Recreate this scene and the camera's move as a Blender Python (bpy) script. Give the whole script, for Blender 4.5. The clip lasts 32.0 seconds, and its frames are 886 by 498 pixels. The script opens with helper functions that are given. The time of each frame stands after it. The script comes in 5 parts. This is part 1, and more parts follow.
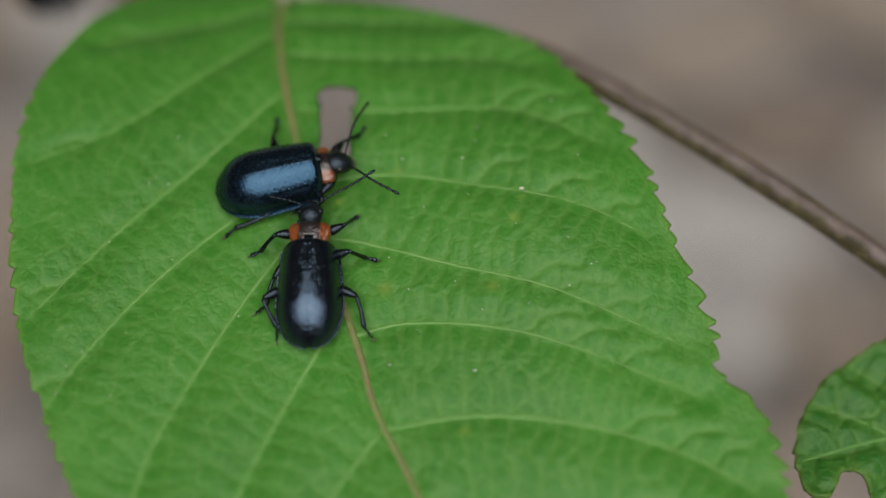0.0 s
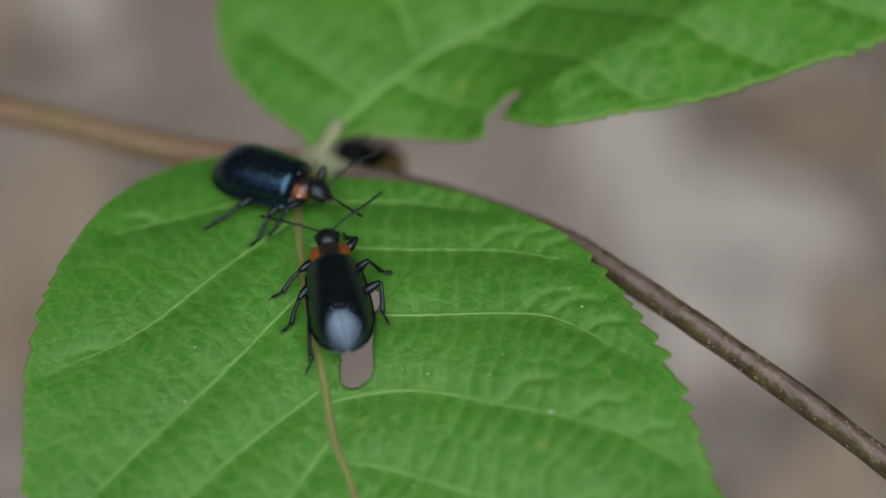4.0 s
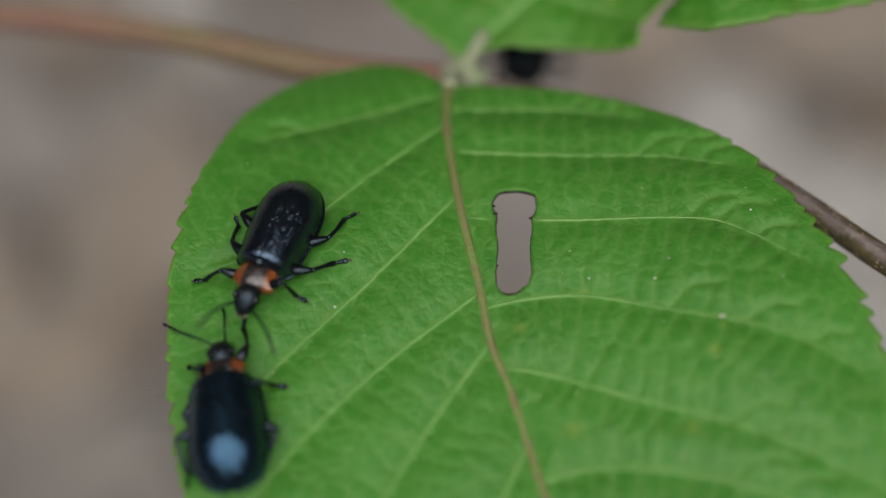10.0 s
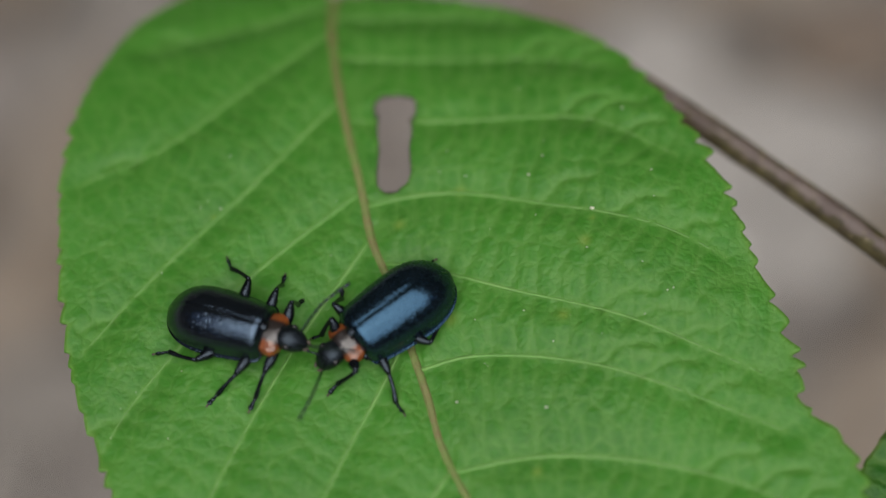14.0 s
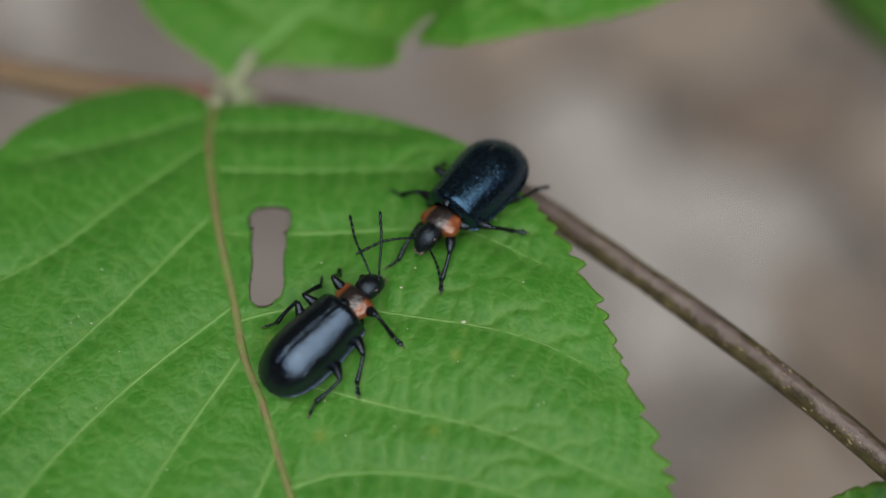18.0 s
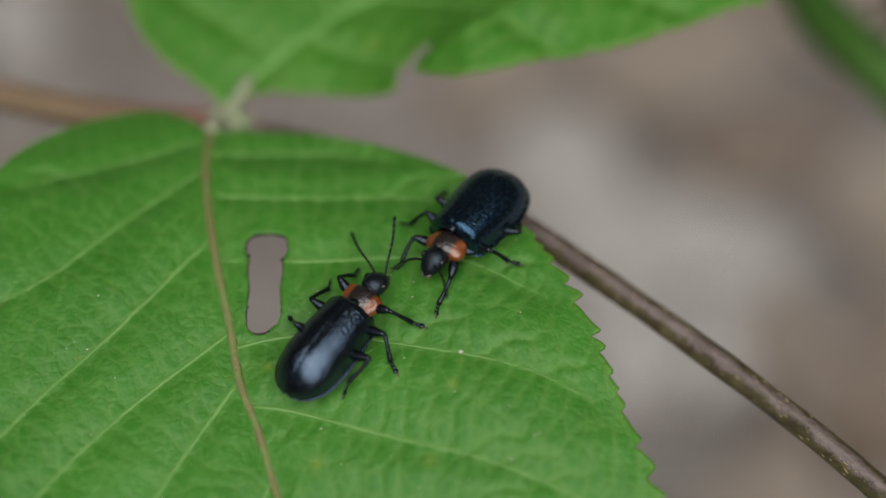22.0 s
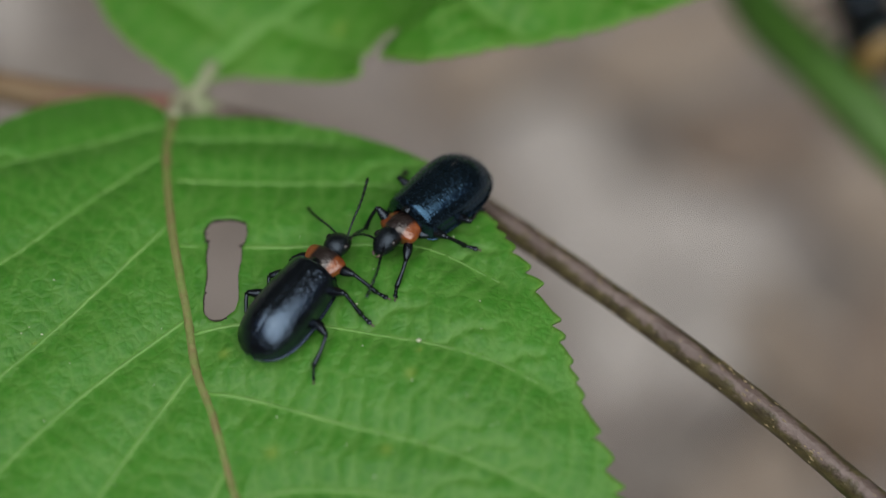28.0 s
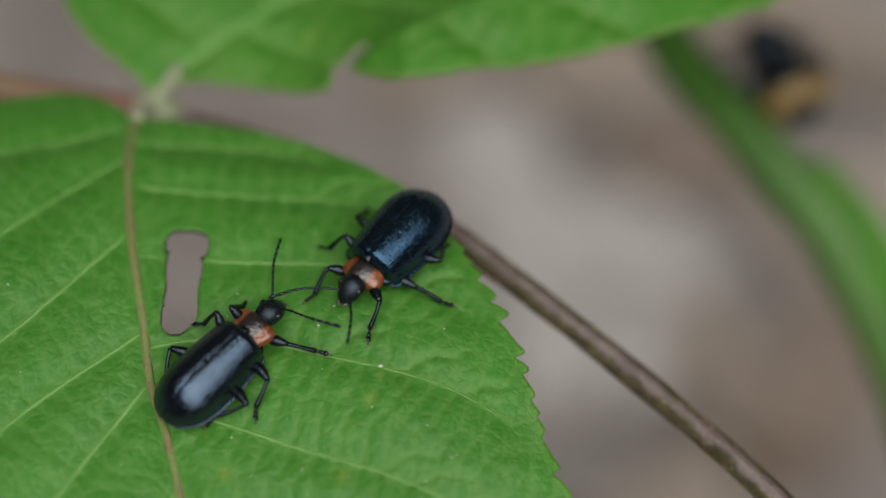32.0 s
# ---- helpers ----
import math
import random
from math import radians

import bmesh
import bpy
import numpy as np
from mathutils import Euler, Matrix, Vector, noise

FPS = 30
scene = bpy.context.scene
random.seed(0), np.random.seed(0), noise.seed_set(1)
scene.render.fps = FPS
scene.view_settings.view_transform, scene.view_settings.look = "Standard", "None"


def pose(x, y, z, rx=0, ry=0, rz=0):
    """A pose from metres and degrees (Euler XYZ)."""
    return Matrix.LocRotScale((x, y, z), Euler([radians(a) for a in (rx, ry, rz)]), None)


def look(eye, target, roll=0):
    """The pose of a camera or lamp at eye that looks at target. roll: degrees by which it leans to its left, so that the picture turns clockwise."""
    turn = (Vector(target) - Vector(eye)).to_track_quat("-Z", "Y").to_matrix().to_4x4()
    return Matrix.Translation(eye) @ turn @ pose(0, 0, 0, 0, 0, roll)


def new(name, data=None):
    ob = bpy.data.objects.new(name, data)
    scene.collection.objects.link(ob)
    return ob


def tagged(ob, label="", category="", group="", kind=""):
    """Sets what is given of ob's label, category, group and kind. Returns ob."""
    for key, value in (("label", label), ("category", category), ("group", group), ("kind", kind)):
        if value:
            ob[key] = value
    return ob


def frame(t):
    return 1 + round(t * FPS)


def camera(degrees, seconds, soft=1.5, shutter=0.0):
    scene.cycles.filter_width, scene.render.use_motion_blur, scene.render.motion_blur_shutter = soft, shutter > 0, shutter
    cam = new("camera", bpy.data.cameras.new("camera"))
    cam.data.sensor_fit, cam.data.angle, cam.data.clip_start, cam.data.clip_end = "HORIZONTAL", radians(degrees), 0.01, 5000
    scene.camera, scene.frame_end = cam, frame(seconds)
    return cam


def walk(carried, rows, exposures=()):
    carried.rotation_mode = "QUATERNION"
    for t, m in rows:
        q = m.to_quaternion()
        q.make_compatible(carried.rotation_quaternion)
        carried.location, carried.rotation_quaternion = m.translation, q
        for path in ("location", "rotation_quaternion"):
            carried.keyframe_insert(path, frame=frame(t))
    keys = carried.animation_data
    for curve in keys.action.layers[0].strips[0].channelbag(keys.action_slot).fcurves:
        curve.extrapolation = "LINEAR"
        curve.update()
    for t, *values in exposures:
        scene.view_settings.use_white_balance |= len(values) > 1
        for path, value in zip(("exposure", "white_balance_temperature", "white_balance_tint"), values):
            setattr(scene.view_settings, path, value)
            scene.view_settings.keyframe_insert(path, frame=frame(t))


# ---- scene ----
# Two leaf beetles face each other on a toothed leaf of a low shrub; forest floor far below.
# Plan in millimetres about the lower end of the gap eaten in the leaf; the leaf hangs 0.15 m above the ground.
MM, LEAF_Z = 0.001, 0.15

# ---- camera ----
cam = camera(30.0, 32.0, soft=1.5)
cam.data.dof.use_dof = True
cam.data.dof.focus_distance = 0.0755
cam.data.dof.aperture_fstop = 12.2

# seconds, eye (metres over the leaf), yaw to the left, pitch, lean in degrees
PATH = [
    (0, 0.00446, -0.04241, 0.06920, -1.289, -61.064, 0.703),
    (0.5, 0.00443, -0.04203, 0.06936, -1.639, -61.163, 1.440),
    (1, 0.00462, -0.04306, 0.07058, -0.467, -60.419, 0.416),
    (1.5, 0.00389, -0.04290, 0.07084, -0.925, -59.539, 0.071),
    (2, 0.00389, -0.04232, 0.07075, -0.859, -59.461, 0.410),
    (2.5, 0.00475, -0.04110, 0.07173, -0.491, -58.941, 0.066),
    (4.5, 0.00464, -0.02506, 0.07355, 1.092, -65.993, -1.516),
    (5, 0.00071, -0.02637, 0.07046, 0.396, -64.017, -0.347),
    (5.5, 0.00081, -0.02511, 0.07194, 1.483, -64.907, -1.789),
    (6, 0.00002, -0.02618, 0.07016, 1.067, -63.440, -1.309),
    (6.5, -0.00030, -0.02777, 0.06943, 3.983, -62.981, -3.721),
    (7, -0.00001, -0.02765, 0.06902, 4.074, -63.678, -3.988),
    (7.5, -0.00012, -0.02839, 0.06843, 4.785, -63.580, -4.392),
    (8, -0.00067, -0.02947, 0.06823, 4.025, -62.963, -3.454),
    (8.5, -0.00016, -0.02923, 0.06870, 4.445, -63.095, -4.062),
    (9, -0.00088, -0.03126, 0.06795, 4.630, -62.310, -4.177),
    (9.5, -0.00012, -0.03171, 0.06761, 6.041, -62.306, -5.657),
    (10, 0.00045, -0.03111, 0.06769, 6.208, -63.537, -6.045),
    (10.5, 0.00141, -0.03196, 0.06750, 6.686, -63.593, -6.950),
    (11, 0.00161, -0.03317, 0.06754, 6.774, -63.492, -6.986),
    (11.5, 0.00222, -0.03397, 0.06720, 6.977, -63.697, -7.193),
    (12, 0.00342, -0.03451, 0.06713, 7.258, -63.903, -7.607),
    (12.5, 0.00396, -0.03453, 0.06717, 6.391, -64.131, -6.968),
    (13, 0.00507, -0.03455, 0.06783, 6.988, -65.221, -7.858),
    (13.5, 0.00441, -0.03513, 0.06860, 4.585, -64.676, -6.023),
    (14, 0.00433, -0.03454, 0.06883, 3.699, -65.233, -4.896),
    (14.5, 0.00472, -0.03425, 0.06920, 3.166, -65.014, -4.282),
    (16.5, 0.00545, -0.03388, 0.06815, 0.368, -63.266, -2.353),
    (17, 0.00686, -0.03250, 0.06891, 0.904, -63.492, -2.584),
    (17.5, 0.00690, -0.03248, 0.06871, -0.055, -63.567, -2.038),
    (18, 0.00790, -0.03217, 0.06966, -0.644, -63.360, -1.295),
    (18.5, 0.00805, -0.03206, 0.06973, -1.297, -63.218, -0.812),
    (19, 0.00784, -0.03238, 0.06956, -1.182, -63.194, -0.704),
    (19.5, 0.00779, -0.03203, 0.06934, -1.530, -62.993, -0.515),
    (20, 0.00773, -0.03210, 0.06896, -1.512, -62.904, -0.409),
    (20.5, 0.00712, -0.03208, 0.07009, -1.712, -62.697, 0.301),
    (21, 0.00716, -0.03151, 0.07005, -2.200, -63.259, 0.583),
    (21.5, 0.00675, -0.03192, 0.06980, -2.155, -62.595, 0.686),
    (22, 0.00684, -0.03195, 0.06990, -2.602, -62.553, 1.027),
    (22.5, 0.00656, -0.03211, 0.06926, -3.180, -62.532, 1.573),
    (23, 0.00739, -0.03100, 0.06925, -2.110, -63.146, 1.096),
    (23.5, 0.00720, -0.03225, 0.06819, -3.391, -62.640, 1.900),
    (24, 0.00912, -0.03145, 0.06840, -3.659, -63.702, 2.054),
    (24.5, 0.00824, -0.03116, 0.06884, -4.087, -63.407, 2.607),
    (25, 0.00867, -0.03017, 0.06926, -2.897, -63.847, 1.529),
    (25.5, 0.00864, -0.03219, 0.06853, -2.556, -62.810, 1.347),
    (27.5, 0.00899, -0.03189, 0.06914, -2.576, -62.716, 1.323),
    (28, 0.00867, -0.03181, 0.06906, -2.647, -62.812, 1.589),
    (28.5, 0.00891, -0.03232, 0.06850, -3.047, -62.447, 1.978),
    (29, 0.00858, -0.03034, 0.06932, -4.419, -63.474, 3.775),
    (29.5, 0.00841, -0.03162, 0.06894, -5.712, -62.685, 4.687),
    (30, 0.00787, -0.03129, 0.06900, -5.766, -62.620, 5.054),
    (30.5, 0.00630, -0.03055, 0.06917, -7.288, -62.934, 7.129),
    (31, 0.00525, -0.03025, 0.06867, -9.167, -63.252, 9.347),
    (31.5, 0.00505, -0.02866, 0.06964, -10.041, -64.054, 10.298),
    (32, 0.00676, -0.02950, 0.06883, -8.554, -63.177, 9.860),
]


def eye_pose(x, y, z, yaw, pitch, lean):
    ahead = Vector((-math.sin(radians(yaw)) * math.cos(radians(pitch)), math.cos(radians(yaw)) * math.cos(radians(pitch)), math.sin(radians(pitch))))
    eye = Vector((x, y, z + LEAF_Z))
    return look(eye, eye + ahead, lean)


walk(cam, [(row[0], eye_pose(*row[1:])) for row in PATH])

# ---- light: a bright overcast sky over a clearing ----
world = bpy.data.worlds.new("sky")
scene.world = world
world.use_nodes = True
sky = world.node_tree.nodes.new("ShaderNodeTexSky")
sky.sky_type, sky.sun_disc = "NISHITA", False
sky.sun_elevation, sky.sun_rotation, sky.altitude = radians(72), radians(200), 100
sky.dust_density, sky.air_density = 3.0, 1.0
world.node_tree.links.new(sky.outputs[0], world.node_tree.nodes["Background"].inputs[0])
world.node_tree.nodes["Background"].inputs[1].default_value = 0.085
sun = new("sun", bpy.data.lights.new("sun", "SUN"))
sun.data.energy, sun.data.angle, sun.data.color = 3.75, radians(84), (1.0, 0.965, 0.91)
sun.matrix_basis = look((0.22, -0.82, 2.5), (0, 0, LEAF_Z))
scene.view_settings.exposure = 0.0


# ---- materials ----
def shader(name):
    m = bpy.data.materials.new(name)
    m.use_nodes = True
    return m, m.node_tree.nodes, m.node_tree.links, m.node_tree.nodes["Principled BSDF"]


def mixer(nodes, links, factor, a, b):
    n = nodes.new("ShaderNodeMix")
    n.data_type = "RGBA"
    for k, v in ((0, factor), (6, a), (7, b)):
        if isinstance(v, (int, float)):
            n.inputs[k].default_value = v
        elif isinstance(v, tuple):
            n.inputs[k].default_value = (*v, 1.0)
        else:
            links.new(v, n.inputs[k])
    return n.outputs[2]


def grain(nodes, links, scale, detail=4.0, rough=0.6, low=0.35, high=0.65, stretch=None):
    """Noise of the object's own space, spread between 0 and 1; scale in waves a metre."""
    place = nodes.new("ShaderNodeTexCoord").outputs["Object"]
    if stretch:
        mapping = nodes.new("ShaderNodeMapping")
        mapping.inputs["Scale"].default_value = stretch
        links.new(place, mapping.inputs["Vector"])
        place = mapping.outputs[0]
    n = nodes.new("ShaderNodeTexNoise")
    n.inputs["Scale"].default_value, n.inputs["Detail"].default_value, n.inputs["Roughness"].default_value = scale, detail, rough
    links.new(place, n.inputs["Vector"])
    r = nodes.new("ShaderNodeMapRange")
    r.inputs[1].default_value, r.inputs[2].default_value = low, high
    links.new(n.outputs["Fac"], r.inputs[0])
    return r.outputs[0]


def attribute(nodes, name):
    n = nodes.new("ShaderNodeAttribute")
    n.attribute_name = name
    return n.outputs["Fac"]


def times(nodes, links, a, b):
    n = nodes.new("ShaderNodeMath")
    n.operation = "MULTIPLY"
    for k, v in ((0, a), (1, b)):
        if isinstance(v, (int, float)):
            n.inputs[k].default_value = v
        else:
            links.new(v, n.inputs[k])
    return n.outputs[0]


def bump(nodes, links, bsdf, height, strength, distance):
    n = nodes.new("ShaderNodeBump")
    n.inputs["Strength"].default_value, n.inputs["Distance"].default_value = strength, distance
    links.new(height, n.inputs["Height"])
    links.new(n.outputs[0], bsdf.inputs["Normal"])


def plain(name, colour, other, scale, roughness=0.5, metallic=0.0, relief=0.0, distance=0.0001, stretch=None):
    """Two colours in a grain at two scales, with fine relief."""
    m, nodes, links, b = shader(name)
    coarse, fine = grain(nodes, links, scale, stretch=stretch), grain(nodes, links, scale * 7, stretch=stretch)
    first = mixer(nodes, links, coarse, colour, other)
    second = mixer(nodes, links, times(nodes, links, fine, 0.35), first, tuple(0.6 * c for c in colour))
    links.new(second, b.inputs["Base Color"])
    b.inputs["Roughness"].default_value, b.inputs["Metallic"].default_value = roughness, metallic
    if relief:
        bump(nodes, links, b, fine, relief, distance)
    return m


def leaf_material(name, deep, light, vein, edge, cell=2300, relief=0.00004, gloss=0.46):
    """Green blade: paler veins and edge, faint yellow flecks, light through from behind."""
    m, nodes, links, b = shader(name)
    tone = mixer(nodes, links, grain(nodes, links, 130, 3), deep, light)
    tone = mixer(nodes, links, times(nodes, links, grain(nodes, links, 4200, 4), 0.4), tone, tuple(1.25 * c for c in light))
    net = nodes.new("ShaderNodeTexVoronoi")
    net.feature = "DISTANCE_TO_EDGE"
    net.inputs["Scale"].default_value = 1250
    links.new(nodes.new("ShaderNodeTexCoord").outputs["Object"], net.inputs["Vector"])
    line = nodes.new("ShaderNodeMapRange")
    line.inputs[1].default_value, line.inputs[2].default_value, line.inputs[3].default_value, line.inputs[4].default_value = 0.0, 0.16, 1.0, 0.0
    links.new(net.outputs["Distance"], line.inputs[0])
    tone = mixer(nodes, links, times(nodes, links, line.outputs[0], 0.25), tone, vein)
    tone = mixer(nodes, links, times(nodes, links, attribute(nodes, "vein"), 0.66), tone, vein)
    tone = mixer(nodes, links, attribute(nodes, "fleck"), tone, (0.20, 0.32, 0.05))
    tone = mixer(nodes, links, attribute(nodes, "edge"), tone, edge)
    links.new(tone, b.inputs["Base Color"])
    b.inputs["Roughness"].default_value = gloss
    b.inputs["Specular IOR Level"].default_value = 0.34
    cells = nodes.new("ShaderNodeTexVoronoi")
    cells.feature = "DISTANCE_TO_EDGE"
    cells.inputs["Scale"].default_value = cell
    links.new(nodes.new("ShaderNodeTexCoord").outputs["Object"], cells.inputs["Vector"])
    swell = nodes.new("ShaderNodeMapRange")
    swell.inputs[2].default_value = 0.3
    links.new(cells.outputs["Distance"], swell.inputs[0])
    rise = nodes.new("ShaderNodeMath")
    rise.operation = "ADD"
    links.new(swell.outputs[0], rise.inputs[0])
    links.new(times(nodes, links, grain(nodes, links, 7000, 4), 0.4), rise.inputs[1])
    sunk = nodes.new("ShaderNodeMath")
    sunk.operation = "SUBTRACT"
    links.new(rise.outputs[0], sunk.inputs[0])
    links.new(times(nodes, links, line.outputs[0], 0.5), sunk.inputs[1])
    bump(nodes, links, b, sunk.outputs[0], 0.5, relief)
    glow = nodes.new("ShaderNodeBsdfTranslucent")
    links.new(mixer(nodes, links, 0.6, tone, (0.16, 0.36, 0.02)), glow.inputs[0])
    both = nodes.new("ShaderNodeMixShader")
    both.inputs[0].default_value = 0.3
    links.new(b.outputs[0], both.inputs[1])
    links.new(glow.outputs[0], both.inputs[2])
    links.new(both.outputs[0], nodes["Material Output"].inputs[0])
    return m


def wing_case_material(name, colour, other, metallic, roughness, pitted=0.4, furrowed=0.0, tint=(0.5, 0.72, 1.0)):
    """Polished wing cases with rows of fine pits, along the case's own length and width."""
    m, nodes, links, b = shader(name)
    links.new(mixer(nodes, links, grain(nodes, links, 900, 3), colour, other), b.inputs["Base Color"])
    b.inputs["Metallic"].default_value = metallic
    b.inputs["Specular IOR Level"].default_value = 0.95
    # the tint puts the blue of reflected sky into the gloss
    b.inputs["Specular Tint"].default_value = (*tint, 1.0)
    b.inputs["IOR"].default_value = 1.6
    mapping = nodes.new("ShaderNodeMapping")
    mapping.inputs["Scale"].default_value = (34, 11, 1)
    links.new(nodes.new("ShaderNodeUVMap").outputs[0], mapping.inputs[0])
    pits = nodes.new("ShaderNodeTexVoronoi")
    pits.inputs["Scale"].default_value, pits.inputs["Randomness"].default_value = 1.0, 0.55
    links.new(mapping.outputs[0], pits.inputs["Vector"])
    spread = nodes.new("ShaderNodeMapRange")
    spread.inputs[1].default_value, spread.inputs[2].default_value = 0.05, 0.42
    links.new(pits.outputs["Distance"], spread.inputs[0])
    lanes = nodes.new("ShaderNodeMapping")
    lanes.inputs["Scale"].default_value = (3.0, 36.0, 1)
    links.new(nodes.new("ShaderNodeUVMap").outputs[0], lanes.inputs[0])
    furrow = nodes.new("ShaderNodeTexNoise")
    furrow.inputs["Scale"].default_value, furrow.inputs["Detail"].default_value = 1.0, 2.0
    links.new(lanes.outputs[0], furrow.inputs["Vector"])
    relief = nodes.new("ShaderNodeMath")
    relief.operation = "ADD"
    links.new(spread.outputs[0], relief.inputs[0])
    wrinkle = nodes.new("ShaderNodeMath")
    wrinkle.operation = "ADD"
    links.new(furrow.outputs["Fac"], wrinkle.inputs[0])
    links.new(times(nodes, links, grain(nodes, links, 5000, 2), 0.2), wrinkle.inputs[1])
    links.new(times(nodes, links, wrinkle.outputs[0], furrowed), relief.inputs[1])
    bump(nodes, links, b, relief.outputs[0], pitted, 0.000034)
    rough = nodes.new("ShaderNodeMapRange")
    rough.inputs[3].default_value, rough.inputs[4].default_value = roughness * 0.65, roughness * 1.7
    links.new(grain(nodes, links, 4600, 3, 0.7, 0.42, 0.6), rough.inputs[0])
    links.new(rough.outputs[0], b.inputs["Roughness"])
    return m


def pronotum_material(name):
    """Glossy orange-brown neck shield with a dark middle."""
    m, nodes, links, b = shader(name)
    sep = nodes.new("ShaderNodeSeparateXYZ")
    links.new(nodes.new("ShaderNodeTexCoord").outputs["Object"], sep.inputs[0])
    side = nodes.new("ShaderNodeMath")
    side.operation = "ABSOLUTE"
    links.new(sep.outputs[1], side.inputs[0])
    r = nodes.new("ShaderNodeMapRange")
    r.interpolation_type = "SMOOTHSTEP"
    r.inputs[1].default_value, r.inputs[2].default_value = 0.50 * MM, 0.74 * MM
    wander = nodes.new("ShaderNodeMath")
    wander.operation = "MULTIPLY_ADD"
    links.new(grain(nodes, links, 1100, 3, 0.6, 0.0, 1.0), wander.inputs[0])
    wander.inputs[1].default_value = 0.22 * MM
    links.new(side.outputs[0], wander.inputs[2])
    links.new(wander.outputs[0], r.inputs[0])
    orange = mixer(nodes, links, grain(nodes, links, 1400, 3), (0.23, 0.062, 0.012), (0.10, 0.026, 0.008))
    links.new(mixer(nodes, links, r.outputs[0], (0.016, 0.011, 0.010), orange), b.inputs["Base Color"])
    b.inputs["Roughness"].default_value = 0.26
    b.inputs["Specular IOR Level"].default_value = 0.8
    b.inputs["Coat Weight"].default_value, b.inputs["Coat Roughness"].default_value = 0.4, 0.33
    bump(nodes, links, b, grain(nodes, links, 2500, 3), 0.6, 0.00006)
    return m


def bark_material(name):
    """Purple-grey bark, dark brown towards both flanks with a ragged border, and fine streaks along the twig."""
    m, nodes, links, b = shader(name)
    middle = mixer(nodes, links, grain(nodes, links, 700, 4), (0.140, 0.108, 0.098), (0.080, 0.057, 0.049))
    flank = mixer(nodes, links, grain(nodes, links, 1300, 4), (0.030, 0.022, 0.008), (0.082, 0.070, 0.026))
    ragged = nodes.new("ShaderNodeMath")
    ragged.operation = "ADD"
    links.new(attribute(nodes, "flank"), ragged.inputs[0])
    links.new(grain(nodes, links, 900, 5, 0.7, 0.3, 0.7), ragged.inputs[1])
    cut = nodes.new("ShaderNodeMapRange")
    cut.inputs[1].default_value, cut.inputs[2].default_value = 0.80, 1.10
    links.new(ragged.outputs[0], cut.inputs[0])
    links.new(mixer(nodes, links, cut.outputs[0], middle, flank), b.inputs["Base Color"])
    b.inputs["Roughness"].default_value = 0.5
    bump(nodes, links, b, ragged.outputs[0], 0.7, 0.00012)
    return m


LEAF = leaf_material("leaf_green", (0.040, 0.176, 0.017), (0.056, 0.228, 0.022), (0.15, 0.33, 0.07), (0.15, 0.31, 0.05))
# the brighter edge colour here paints in light caught along the leaf's rim
LEAF_FAR = leaf_material("leaf_green_upper", (0.034, 0.165, 0.010), (0.054, 0.228, 0.016), (0.18, 0.35, 0.08), (0.20, 0.36, 0.08))
LEAF_NET = leaf_material("leaf_green_netted", (0.022, 0.115, 0.012), (0.033, 0.150, 0.016), (0.13, 0.27, 0.05), (0.12, 0.20, 0.03), 2100, 0.00006, 0.42)
VEIN = plain("vein_pale", (0.140, 0.305, 0.066), (0.095, 0.262, 0.042), 420, 0.55, 0, 0.3, 0.00004)
MIDRIB = plain("midrib_tan", (0.138, 0.212, 0.046), (0.165, 0.142, 0.054), 900, 0.6, 0, 0.5, 0.00006)
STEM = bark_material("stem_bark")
STEM_PALE = plain("stem_young", (0.205, 0.100, 0.080), (0.160, 0.128, 0.062), 110, 0.6, 0, 0.4, 0.0001)
LENTICEL = plain("stem_fleck", (0.26, 0.21, 0.12), (0.18, 0.14, 0.07), 900, 0.7)
RIM = plain("chewed_rim", (0.012, 0.010, 0.006), (0.03, 0.026, 0.012), 1500, 0.8)
# near-black like the other case; its stronger blue is sky sheen put into colour
CASE_BLUE = wing_case_material("wing_case_blue", (0.0026, 0.0044, 0.0066), (0.0044, 0.0075, 0.0110), 0.1, 0.18, 0.22, 0.9, (0.26, 0.58, 0.95))
CASE_BLACK = wing_case_material("wing_case_black", (0.0030, 0.0036, 0.0050), (0.0050, 0.0060, 0.0080), 0.0, 0.12, 0.36, 1.7)
SHIELD = pronotum_material("neck_shield")
CHITIN = plain("black_chitin", (0.003, 0.003, 0.004), (0.007, 0.008, 0.009), 1200, 0.19, 0.0, 0.3, 0.00003)
HEAD = plain("head_chitin", (0.004, 0.005, 0.006), (0.008, 0.010, 0.012), 1500, 0.26, 0.0, 0.3, 0.00004)
EYE = plain("eye_black", (0.006, 0.006, 0.007), (0.012, 0.011, 0.010), 3000, 0.16)
CLAW = plain("claw_brown", (0.10, 0.075, 0.055), (0.04, 0.03, 0.025), 2500, 0.5)
for chitin in (CHITIN, HEAD):
    chitin.node_tree.nodes["Principled BSDF"].inputs["Specular Tint"].default_value = (0.62, 0.80, 1.0, 1.0)
YELLOW = plain("yellow_band", (0.26, 0.17, 0.05), (0.17, 0.11, 0.035), 600, 0.6)
SOIL = plain("forest_soil", (0.175, 0.152, 0.137), (0.250, 0.231, 0.215), 9, 0.95, 0, 0.6, 0.004)
DEAD_LEAF = plain("dead_leaf", (0.19, 0.158, 0.128), (0.26, 0.225, 0.188), 40, 0.85, 0, 0.4, 0.0006)
GREY_STONE = plain("grey_stone", (0.165, 0.150, 0.135), (0.225, 0.205, 0.185), 30, 0.9, 0, 0.5, 0.001)
STONE = plain("pale_stone", (0.310, 0.292, 0.274), (0.400, 0.380, 0.360), 30, 0.9, 0, 0.5, 0.001)
